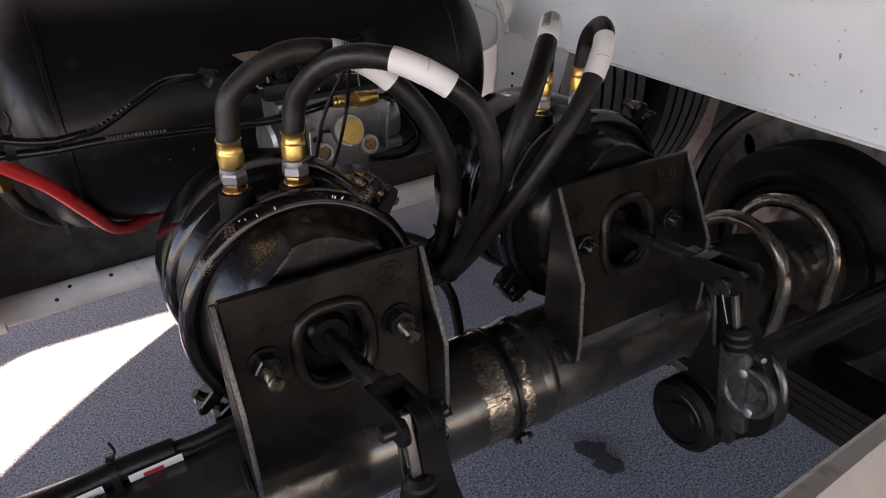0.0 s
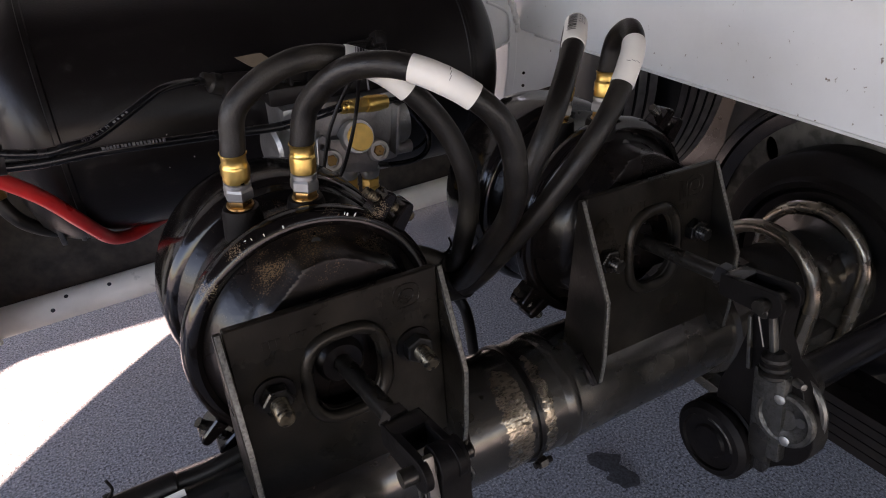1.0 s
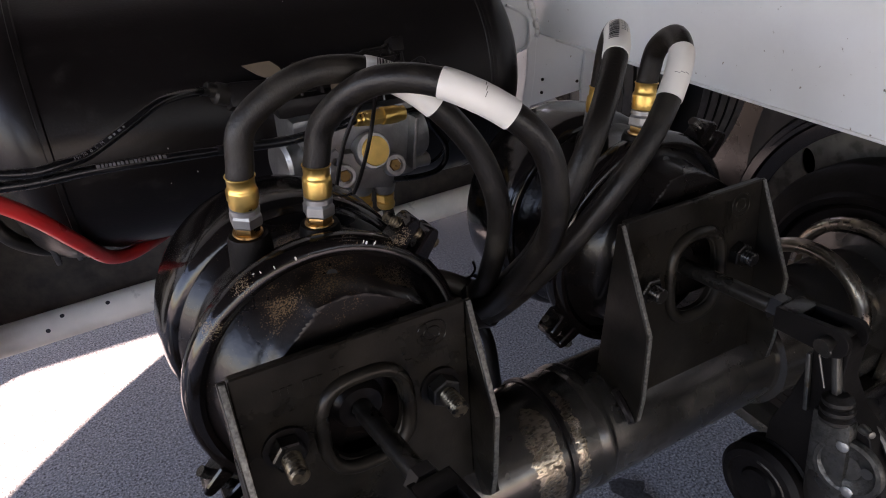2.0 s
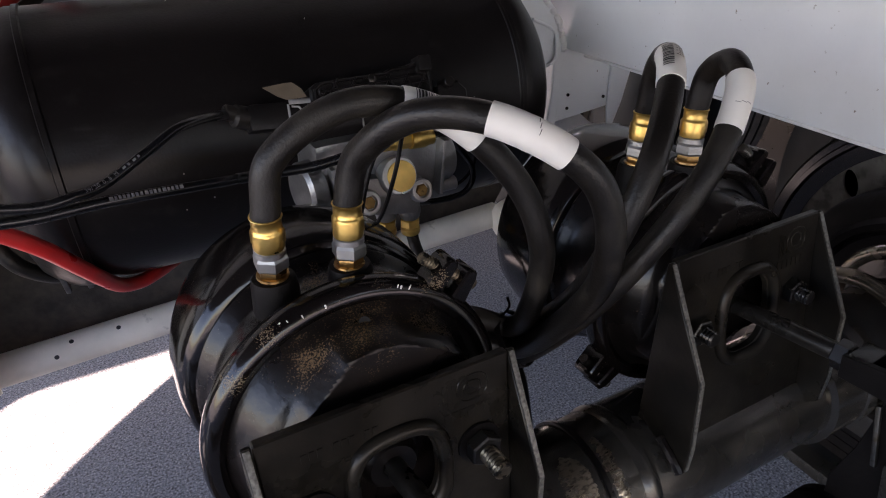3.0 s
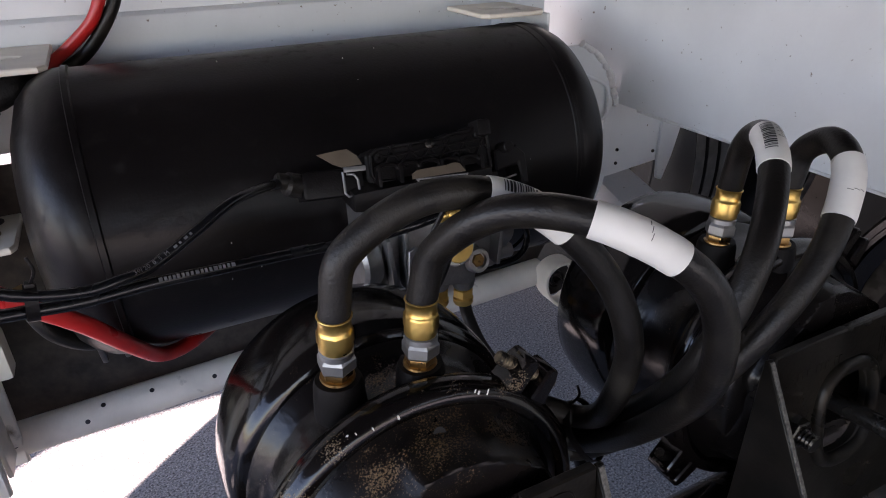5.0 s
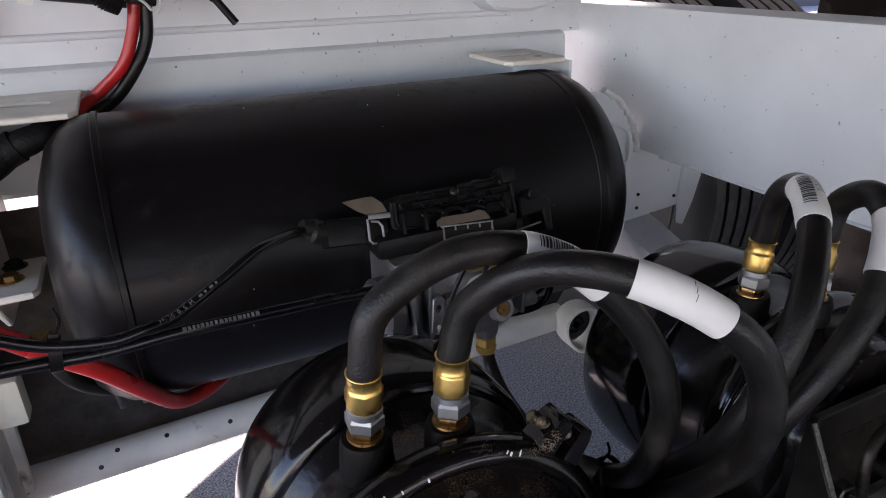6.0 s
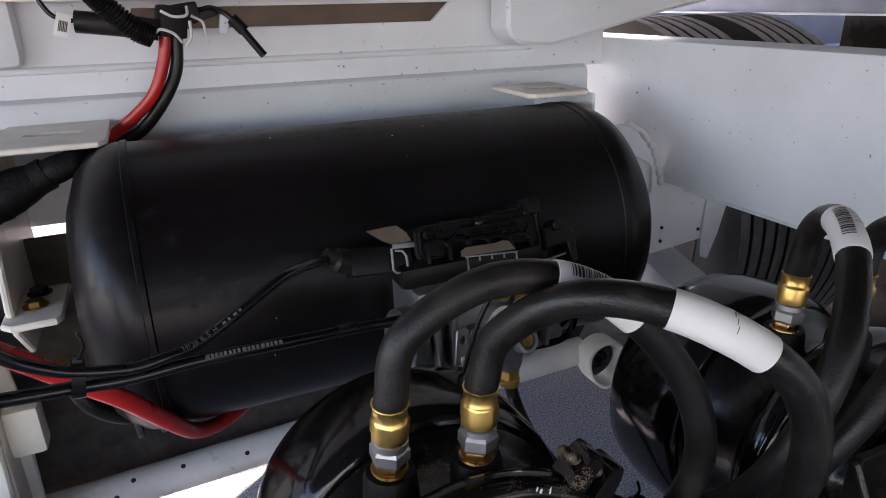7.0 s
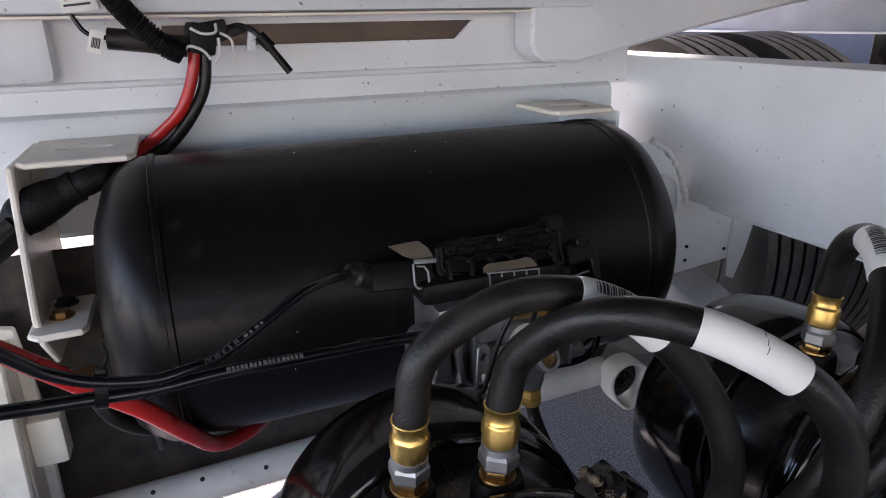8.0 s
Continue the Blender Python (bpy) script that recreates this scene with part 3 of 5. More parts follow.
def pressed_dome(m):
    """The pressed front shell: a dome whose middle stands proud as a pad with a soft rim."""
    base = [(0.0, 0.016), (0.060, 0.0165), (0.074, 0.019), (0.084, 0.0265), (0.092, 0.0375), (0.0975, 0.047), (0.101, 0.0515), (0.1065, 0.052), (0.1065, 0.056)]

    def out_of_pad(x, y):
        inside, d = False, 9.0
        for (ax, ay), (bx, by) in zip(PAD, PAD[1:] + PAD[:1]):
            if (ay > y) != (by > y) and x < (bx - ax) * (y - ay) / (by - ay) + ax:
                inside = not inside
            u = max(0, min(1, ((x - ax) * (bx - ax) + (y - ay) * (by - ay)) / ((bx - ax) ** 2 + (by - ay) ** 2)))
            d = min(d, math.hypot(x - ax - u * (bx - ax), y - ay - u * (by - ay)))
        return -d if inside else d

    bm = bmesh.new()
    prof = [(0.030 + 0.004 * k, None) for k in range(10)] + [(0.070 + 0.0013 * k, None) for k in range(28)] + [(0.1065, 0.056)]
    n, rings = 144, []
    for r, fixed in prof:
        row = []
        for k in range(n):
            a = 2 * math.pi * k / n
            x, y = r * math.cos(a), r * math.sin(a)
            if fixed is None:
                i = next(j for j in range(1, len(base)) if base[j][0] >= r)
                (r0, h0), (r1, h1) = base[i - 1], base[i]
                h = h0 + (h1 - h0) * (r - r0) / max(1e-6, r1 - r0)
                u = max(0.0, min(1.0, 1 - (out_of_pad(x, y) + 0.002) / 0.0060))
                u = u * u * (3 - 2 * u)
                h = h + (min(h, 0.0075 + 0.05 * max(0, y - 0.06)) - h) * u
            else:
                h = fixed
            row.append(bm.verts.new((x, y, h)))
        rings.append(row)
    for p, q in zip(rings, rings[1:]):
        for k in range(n):
            bm.faces.new((p[k], p[(k + 1) % n], q[(k + 1) % n], q[k]))
    bm.faces.new(rings[0])
    bm.transform(m)
    return bm


def brake_chamber(name, dx, ports, dy=0.0, dz=0.0):
    o = Vector((CX + dx, PY + 0.004 + dy, CZ + dz))
    back = Vector((0, 1, -TILT_UP)).normalized()
    t = thing(name, tuple(o), "gloss black double spring brake chamber, dusty and specked with rust", "brake chamber", "brake chambers")
    # local z runs back from the bracket; local x to the side, local y up
    m = Matrix.Translation(o) @ Matrix(((1, 0, 0, 0), (0, 0, 1, 0), (0, 1, 0, 0), (0, 0, 0, 1)))
    tilt = Matrix.Translation(o) @ Matrix.Rotation(-math.atan(TILT_UP), 4, "X") @ Matrix.Translation(-o)
    m = tilt @ m
    front = part("front_housing", pressed_dome(m), M_RUSTY, t)
    part("breather_hole", lathe([(0.0, 0.0), (0.0035, 0.0), (0.0042, 0.0012), (0.0, 0.0012)], m @ Matrix.Translation((0.004, 0.0925, 0.0368)) @ Matrix.Rotation(radians(-140), 4, "X"), 12), M_INK, front)
    for h, r, nm in ((0.058, 0.1145, "clamp_ring"),):
        c = part(nm, lathe([(r - 0.014, h - 0.0090), (r - 0.0095, h - 0.0118), (r - 0.005, h - 0.0115), (r - 0.0015, h - 0.0090), (r + 0.0005, h - 0.0050), (r + 0.0012, h), (r + 0.0005, h + 0.0050), (r - 0.0015, h + 0.0090), (r - 0.005, h + 0.0115), (r - 0.0095, h + 0.0118), (r - 0.014, h + 0.0090)], m, 96), M_GLOSS, t)
        for a in (50, 216):
            ca, sa = math.cos(radians(a)), math.sin(radians(a))
            rad, tan = Vector((ca, sa, 0)), Vector((-sa, ca, 0))
            basis = Matrix((tan, rad, Vector((0, 0, 1)))).transposed().to_4x4()
            for s in (-1, 1):
                mm = m @ Matrix.Translation(rad * (r + 0.009) + tan * s * 0.010 + Vector((0, 0, h))) @ basis
                lug = [(0.005, -0.012), (0.005, 0.010), (0.003, 0.014), (-0.003, 0.014), (-0.006, 0.008), (-0.009, -0.012)]
                lug = lug if s < 0 else [(-x, y) for x, y in lug[::-1]]
                part("clamp_lug", plate(lug, mm @ Matrix.Translation((0, 0, -0.0115)), 0.023, bevel=0.0015), M_GLOSS, c)
            p0 = m @ (rad * (r + 0.012) - tan * 0.024 + Vector((0, 0, h)))
            way = m.to_3x3() @ tan
            bm = rod(p0, p0 + way * 0.02, 0.0045, 12)
            threads(p0 + way * 0.018, way, 0.0048, 0.034, 0.0026, bm=bm)
            hexa(p0 + way * 0.016, -way, 0.0098, 0.008, bm)
            hexa(p0 + way * 0.030, way, 0.0098, 0.009, bm)
            part("clamp_bolt", bm, M_BOLT if a == 50 and dx == 0 else M_DARKSTEEL, c, "dirty clamp bolt with nut")
    part("centre_section", lathe([(0.104, 0.060), (0.108, 0.064), (0.105, 0.070), (0.099, 0.076), (0.0965, 0.084), (0.0965, 0.112), (0.100, 0.120), (0.105, 0.1235), (0.1065, 0.127), (0.104, 0.1305), (0.098, 0.132)], m, 96), M_RUSTY, t)
    part("spring_housing", lathe([(0.100, 0.130), (0.109, 0.1315), (0.1125, 0.134), (0.1150, 0.139), (0.1168, 0.147), (0.1175, 0.158), (0.1175, 0.186), (0.1155, 0.200), (0.112, 0.214), (0.100, 0.228), (0.078, 0.238), (0.030, 0.243), (0, 0.243)], m, 96), M_GLOSS, t)
    part("release_bolt", hexa(m @ Vector((0, 0, 0.241)), m.to_3x3() @ Vector((0, 0, 1)), 0.012, 0.02, rod(m @ Vector((0, 0, 0.234)), m @ Vector((0, 0, 0.275)), 0.007, 12)), M_DARKSTEEL, t)
    for px, py, top in ports:
        part("port_boss", lathe([(0.0175, 0.0), (0.0160, top - 0.624), (0.0145, top - 0.6195), (0.0, top - 0.6195)], Matrix.Translation((px, py, 0.6195)), 24), M_SHADED, t)
    fwd = (m.to_3x3() @ Vector((0, 0, -1))).normalized()
    for s in (-1, 1):
        p = m @ Vector((s * 0.0605, 0.0, 0.0))
        bm = threads(p, fwd, 0.0072, 0.044 if dx == 0 else 0.036, 0.0030, n=20)
        st = part("mounting_stud", bm, M_BOLT if dx == 0 else M_DARKSTEEL, t, "dark threaded stud with nut and washer")
        part("nut", hexa(p + fwd * 0.0138, fwd, 0.0128, 0.0110, spin=11 + 17 * s), M_DARKSTEEL, st)
        part("washer", lathe([(0.006, 0), (0.0165, 0), (0.0165, 0.0022), (0.006, 0.0022)], place(p + fwd * 0.0115, fwd), 24), M_BLACK, st)
    # push rod, boot plate inside the bracket's hole, and clevis
    end = Vector((CX + dx + 0.008, 0.660, 0.544 + dz))
    start = m @ Vector((0, -0.002, 0.0))
    part("push_rod", rod(start, end, 0.0079, 20), M_DARKSTEEL, t)
    part("rod_seal", lathe([(0.0085, 0), (0.017, 0.0), (0.020, -0.004), (0.021, -0.008), (0, -0.008)], place(start + fwd * 0.001, fwd), 28), M_BLACK, t)
    rw = (end - start).normalized()
    bm = hexa(end - rw * 0.026, rw, 0.0125, 0.012)
    box((0.030, 0.024, 0.018), place(end - rw * 0.004, rw), 0.005, bm)
    cl = part("clevis", bm, M_BLACK, t)
    for s in (-1, 1):
        arm = [(-0.010, -0.014), (0.010, -0.014)] + [(0.0125 * math.cos(radians(k)), 0.034 + 0.0125 * math.sin(radians(k))) for k in range(0, 181, 15)]
        up = Vector((1, 0, 0)).cross(rw).normalized()
        am = Matrix((up, rw, up.cross(rw))).transposed().to_4x4()
        part("clevis_arm", plate(arm, Matrix.Translation(end + Vector((s * 0.0125, 0, 0)) - up.cross(rw) * 0.003) @ am, 0.006, bevel=0.002), M_SHADED, cl)
    pin = end + rw * 0.032
    part("clevis_pin", rod(pin - Vector((0.026, 0, 0)), pin + Vector((0.026, 0, 0)), 0.0062, 16), M_DARKSTEEL, cl)
    part("cotter_pin", sweep(curve_points([pin + Vector((0.0235, 0, 0.009)), pin + Vector((0.0235, 0, -0.010)), pin + Vector((0.027, -0.004, -0.022)), pin + Vector((0.025, -0.001, -0.034))], 5), 0.0011, 6), M_STEEL, cl)
    return t


def flecks(dx, seed):
    rnd = random.Random(seed)
    t = thing("paint_fleck", (CX + dx, 0.825, 0.65), "tiny white paint flecks on the clamp band", "paint fleck", "paint flecks")
    for k in range(10):
        a = radians(rnd.uniform(58, 120))
        r = 0.0004 + 0.0011 * rnd.random() ** 2
        p = Vector((CX + dx + 0.1135 * math.cos(a), 0.823 + rnd.uniform(-0.008, 0.006), CZ - 0.0035 + 0.1135 * math.sin(a)))
        part("fleck", lathe([(0, 0.0007), (r * 0.7, 0.0005), (r, 0), (r, -0.002)], place(p, (math.cos(a), 0, math.sin(a))), 7), M_LABEL, t)


flecks(0.0, 4)
HOSES = {
    "a": ((0.399, 0.862, 0.692), (0.410, 0.863, 0.732), (0.459, 0.853, 0.760), (0.516, 0.840, 0.748), (0.564, 0.821, 0.698), (0.585, 0.812, 0.639), (0.589, 0.829, 0.572), (0.604, 0.874, 0.520)),
    "b": ((0.452, 0.852, 0.692), (0.462, 0.852, 0.726), (0.489, 0.818, 0.758), (0.528, 0.777, 0.757), (0.575, 0.749, 0.719), (0.590, 0.750, 0.651), (0.594, 0.797, 0.575), (0.604, 0.862, 0.503)),
    "c": ((0.748, 0.886, 0.693), (0.744, 0.878, 0.735), (0.721, 0.846, 0.757), (0.685, 0.806, 0.746), (0.646, 0.777, 0.706), (0.620, 0.778, 0.646), (0.616, 0.812, 0.580), (0.616, 0.880, 0.508)),
    "d": ((0.772, 0.852, 0.702), (0.774, 0.848, 0.735), (0.764, 0.820, 0.752), (0.739, 0.789, 0.738), (0.699, 0.771, 0.692), (0.658, 0.779, 0.631), (0.626, 0.810, 0.562), (0.612, 0.869, 0.486)),
}
brake_chamber("brake_chamber", 0.0, [(0.398, 0.866, 0.646), (0.450, 0.856, 0.646)])
brake_chamber("brake_chamber", SPAN + 0.002, [(0.743, 0.884, 0.650), (0.768, 0.848, 0.658)], 0.012, 0.009)
HOSE_R = 0.0098
TAILS = {
    "a": ((0.575, 0.893, 0.530), (0.545, 0.895, 0.540), (0.500, 0.930, 0.535), (0.46, 1.02, 0.50)),
    "b": ((0.574, 0.888, 0.506), (0.545, 0.890, 0.508), (0.500, 0.930, 0.505), (0.46, 1.01, 0.47)),
    "c": ((0.578, 0.915, 0.512), (0.545, 0.930, 0.500), (0.50, 0.98, 0.48), (0.47, 1.04, 0.46)),
    "d": ((0.574, 0.890, 0.482), (0.540, 0.900, 0.478), (0.500, 0.95, 0.470), (0.46, 1.02, 0.44)),
}
LABELS = {"a": (0.131, 0.190, 0), "b": (0.135, 0.186, 0), "c": (0.090, 0.138, 46), "d": (0.094, 0.140, 0)}


FITTINGS = {"a": ((0.398, 0.866, 0.6475), (0.399, 0.862, 0.6945)), "b": ((0.450, 0.856, 0.6465), (0.453, 0.857, 0.6925)),
            "c": ((0.743, 0.884, 0.6515), (0.748, 0.886, 0.6955)), "d": ((0.768, 0.848, 0.6595), (0.772, 0.852, 0.7045))}


def air_hose(key):
    foot, top = (Vector(p) for p in FITTINGS[key])
    way = (top - foot).normalized()
    pts = curve_points((tuple(top),) + HOSES[key][1:] + TAILS[key], 14)
    t = thing("air_hose", tuple(foot), "thick black rubber air hose with brass fitting and white label", "air hose", "brake hoses")
    hose = part("hose", sweep([top - way * 0.012] + pts, HOSE_R, 18), M_RUBBER, t)
    # flared brass sleeve with eight crimped flats, zinc nut with a round shoulder, brass adapter
    at = place(top - way * 0.0465, way, 14 + 23 * "abcd".index(key)) @ Matrix.Diagonal((1, 1, 0.93, 1))
    collar = lathe([(0.0094, 0.0502), (0.0106, 0.0502), (0.0109, 0.0497), (0.0105, 0.0488), (0.0100, 0.0480), (0.0099, 0.0412), (0.0104, 0.0400)], at, 40)
    lathe([(0.0104, 0.0400), (0.0112, 0.0386), (0.0114, 0.0376), (0.0114, 0.0290)], at, 8, collar)
    lathe([(0.0107, 0.0300), (0.0107, 0.0252), (0.0103, 0.0238), (0.0, 0.0238)], at, 40, collar)
    part("brass_collar", collar, M_BRASS, t, "polished brass crimp collar", 50)
    nut = lathe([(0, 0.0238), (0.0096, 0.0238), (0.0108, 0.0226), (0.0108, 0.0186), (0, 0.0180)], at, 32)
    lathe([(0, 0.0190), (0.0106, 0.0188), (0.0122, 0.0160), (0.0122, 0.0088), (0.0112, 0.0070), (0, 0.0068)], at, 6, nut)
    part("swivel_nut", nut, M_ZINC, t, "zinc plated hexagon nut", 20)
    adapter = lathe([(0, 0.0072), (0.0098, 0.0070), (0.0102, 0.0060), (0.0102, 0.0020), (0.0096, 0.0008), (0, 0.0006)], at, 6)
    lathe([(0.0088, 0.0010), (0.0110, 0.0006), (0.0113, -0.0010), (0.0100, -0.0030), (0, -0.0030)], at, 24, adapter)
    part("adapter", adapter, M_BRASS2, t, "tarnished brass adapter")
    a, b, turn = LABELS[key]
    seg = cut_between(pts, a, b)
    lab = part("label", sweep(seg, lambda u: HOSE_R + 0.0007 + 0.0005 * abs(noise.noise((u * 5, ord(key), 0))), 20), M_LABEL, hose, "white vinyl label wrapped round the hose")
    bm = bmesh.new()
    rnd = random.Random(ord(key))
    if key in "ac":
        s = a + 0.007
        for k in range(17):
            w = rnd.choice((0.0006, 0.0010, 0.0016))
            sweep(cut_between(pts, s, s + w, 0.0008), HOSE_R + 0.0014, 6, bm, False, -24 + turn, 18 + turn, up=(0, -0.6, 0.8))
            s += w + rnd.choice((0.0006, 0.0010))
    else:
        for k in range(3):
            sweep(cut_between(pts, a + 0.026 + 0.0011 * k, a + 0.0264 + 0.0011 * k, 0.0004), HOSE_R + 0.0009, 6, bm, False, -30 + 22 * k, -8 + 22 * k, up=(0, -0.6, 0.8))
    if key == "c":
        # small print beside the bars, too fine to read
        for k in range(7):
            for j in range(rnd.choice((2, 3))):
                s = a + 0.008 + 0.0026 * k
                sweep(cut_between(pts, s, s + 0.0009, 0.0005), HOSE_R + 0.0012, 4, bm, False, turn - 66 + 12 * j, turn - 57 + 12 * j, up=(0, -0.6, 0.8))
    part("label_print", bm, M_INK, lab, "black bar print")
    return t


for key in HOSES:
    air_hose(key)

# ties that hold the bundle
tie_at = Vector((0.609, 0.872, 0.505))


def strap_tie(mid, way, rx, ry, width, label, spin=0):
    m = place(mid, way, spin)
    pts = [m @ Vector((x, y, 0)) for x, y in ring(0, 0, rx, ry, 28, 2.4)]
    t = thing("cable_tie", tuple(mid), label, "cable tie")
    bm = bmesh.new()
    w = Vector(way).normalized() * width / 2
    mid_v = Vector(mid)
    vs = []
    for p in pts:
        out = (p - mid_v).normalized() * 0.0012
        vs.append([bm.verts.new(p - w), bm.verts.new(p + w), bm.verts.new(p + w + out), bm.verts.new(p - w + out)])
    for i in range(len(vs)):
        p, q = vs[i], vs[(i + 1) % len(vs)]
        for k in range(4):
            bm.faces.new((p[k], p[(k + 1) % 4], q[(k + 1) % 4], q[k]))
    part("tie_band", bm, M_PLASTIC, t)
    head = pts[7]
    part("tie_head", box((0.007, 0.006, 0.006), place(head, way), 0.001), M_PLASTIC, t)
    part("tie_tail", sweep(curve_points([head, head + Vector((0.006, -0.004, 0.012)), head + Vector((0.004, -0.003, 0.022))], 4), 0.0012, 6), M_PLASTIC, t)
    return t


strap_tie(tie_at, (-0.45, 0.65, -0.6), 0.022, 0.026, 0.006, "black plastic tie round the hose bundle")


# ---- slack adjuster and cam shaft ----
def slack_adjuster():
    sx, hy, hz = CX + 0.018, 0.605, 0.452
    t = thing("slack_adjuster", (sx, hy, hz), "dark cast slack adjuster with steel links and round cover", "slack adjuster", "slack adjusters")
    arc = lambda cy, cz, r, a0, a1, st: [(cy + r * math.cos(radians(a)), cz + r * math.sin(radians(a))) for a in range(a0, a1, st)]
    body = arc(0.629, 0.546, 0.0135, -10, 200, 20) + [(0.614, 0.520), (0.600, 0.500), (0.580, 0.486)] + arc(0.604, 0.436, 0.047, 130, 250, 15) + [(0.592, 0.378), (0.606, 0.372), (0.640, 0.384), (0.656, 0.410), (0.658, 0.440), (0.648, 0.480), (0.643, 0.520)]
    part("body", plate(body, Matrix.Translation((sx - 0.010, 0, 0)) @ YZ, 0.022, bevel=0.004), M_SHADED, t)
    can = part("cast_boss", lathe([(0.038, -0.004), (0.041, 0.0), (0.041, 0.009), (0.0385, 0.011), (0.0385, 0.014), (0.041, 0.016), (0.041, 0.024), (0.036, 0.029), (0.030, 0.030), (0.029, 0.027), (0.018, 0.026), (0.016, 0.029), (0, 0.029)], place((sx - 0.002, 0.640, 0.382), (-1, 0, 0)), 40), M_SHADED, t)
    part("worn_arc", lathe([(0.0275, 0), (0.029, 0.0008), (0.0305, 0)], place((sx - 0.0322, 0.640, 0.382), (-1, 0, 0)), 18, None, 20, 100), M_DARKSTEEL, can, "rim worn to bare steel")
    cov = part("cover_plate", lathe([(0, 0), (0.027, 0), (0.027, 0.003), (0.0255, 0.0052), (0.022, 0.0056), (0.0195, 0.0040), (0.0125, 0.0036), (0.0105, 0.0022), (0, 0.0022)], place((sx - 0.0135, 0.585, 0.454), (-1, -0.1, 0.1)), 36), M_WORNSTEEL, t, "round grey steel cover with two holes")
    for a in (68, 248):
        part("cover_screw", lathe([(0, 0), (0.0050, 0), (0.0050, 0.0018), (0.0035, 0.0026), (0, 0.0026)], place((sx - 0.0180, 0.585 + 0.0205 * math.cos(radians(a)), 0.454 + 0.0205 * math.sin(radians(a))), (-1, -0.1, 0.1)), 12), M_ZINC, cov)
    for a in (150, 330):
        part("cover_hole", lathe([(0, 0), (0.0042, 0), (0.0046, 0.0006), (0, 0.0006)], place((sx - 0.0176, 0.585 + 0.0170 * math.cos(radians(a)), 0.454 + 0.0170 * math.sin(radians(a))), (-1, -0.1, 0.1)), 12), M_INK, cov, "dark hole")
    part("housing", box((0.014, 0.032, 0.092), pose(sx - 0.0130, 0.600, 0.448, -10), 0.004), M_WORNSTEEL, t, "grey steel worm housing")
    part("foot_lug", box((0.014, 0.020, 0.052), pose(sx - 0.0140, 0.598, 0.408, -6), 0.004), M_DARKSTEEL, t)
    boot = lathe([(0.0100, -0.002), (0.0135, 0.001), (0.0135, 0.004), (0.0105, 0.006), (0.0130, 0.009), (0.0130, 0.012), (0.0100, 0.014), (0.0120, 0.017), (0.0118, 0.020), (0.0070, 0.024), (0, 0.024)], place((sx - 0.0140, 0.606, 0.489), (0, 0.22, 1)), 24)
    part("rubber_boot", boot, M_RUBBER, t, "ribbed black rubber boot")
    part("link", box((0.0075, 0.0050, 0.050), pose(sx - 0.0150, 0.6195, 0.536, -17), 0.0012), M_STEEL, t, "bright flat steel link")
    part("link", box((0.0035, 0.0040, 0.054), pose(sx - 0.0150, 0.6360, 0.506, -13), 0.0010), M_STEEL, t, "flat steel link")
    part("lock_wire", rod((sx - 0.0160, 0.634, 0.537), (sx - 0.0160, 0.622, 0.511), 0.0010, 6), M_STEEL, t)
    part("pivot_pin", rod((sx - 0.022, 0.629, 0.546), (sx + 0.020, 0.629, 0.546), 0.0058, 16, bevel=0.001), M_DARKSTEEL, t)
    part("grease_fitting", lathe([(0, 0), (0.004, 0), (0.004, 0.005), (0.0025, 0.008), (0.003, 0.011), (0, 0.012)], place((sx - 0.012, 0.588, 0.494), (-0.4, -1, 0.3)), 12), M_STEEL, t)
    part("cover_strap", sweep(curve_points([(sx + 0.006, 0.593, 0.492), (sx + 0.006, 0.574, 0.479), (sx + 0.006, 0.564, 0.459), (sx + 0.006, 0.564, 0.430), (sx + 0.006, 0.571, 0.411)], 8), lambda u: 0.0036 * (1 - abs(2 * u - 1) ** 3) + 0.0006, 8), M_STEEL, t, "curved steel strap")
    return t


slack_a = slack_adjuster()
copy_thing(slack_a, Matrix.Translation((CX + 0.018 + SPAN, 0.605, 0.452)))
cs = thing("cam_shaft", (1.1, 0.612, 0.45), "dark steel brake cam shaft running to the wheel", "cam shaft", "cam shafts")
part("shaft", rod((0.80, 0.612, 0.452), (1.20, 0.612, 0.452), 0.0175, 28), M_NYLON, cs)
part("spline_collar", rod((0.822, 0.612, 0.452), (0.842, 0.612, 0.452), 0.023, 28), M_DARKSTEEL, cs)
cs2 = thing("cam_shaft", (0.1, 0.612, 0.45), "dark steel brake cam shaft running to the wheel", "cam shaft", "cam shafts")
part("shaft", rod((-0.3, 0.612, 0.452), (0.44, 0.612, 0.452), 0.0175, 28), M_BLACK, cs2)


# ---- U-bolts, leaf spring and brake drum at the wheel end ----
def u_bolt(x):
    t = thing("u_bolt", (x, AY, 0.22), "thick steel U-bolt over the axle, bright where worn", "u-bolt", "axle u-bolts")
    pts = [Vector((x, AY - 0.076, 0.20)), Vector((x, AY - 0.076, 0.30))]
    pts += [Vector((x, AY - 0.076 * math.cos(radians(a)), AZ + 0.022 + 0.076 * math.sin(radians(a)))) for a in range(-5, 186, 10)]
    pts += [Vector((x, AY + 0.076, 0.30)), Vector((x, AY + 0.076, 0.20))]
    part("bolt_bend", sweep(curve_points(pts, 3), 0.0092, 16), material("u_bolt_steel", (0.26, 0.225, 0.18), 0.26, metal=0.9, vary=0.3, grain=60, bump=0.1), t)
    for s in (-1, 1):
        part("nut", hexa((x, AY + s * 0.076, 0.188), (0, 0, 1), 0.0145, 0.015), M_DARKSTEEL, t)
    return t


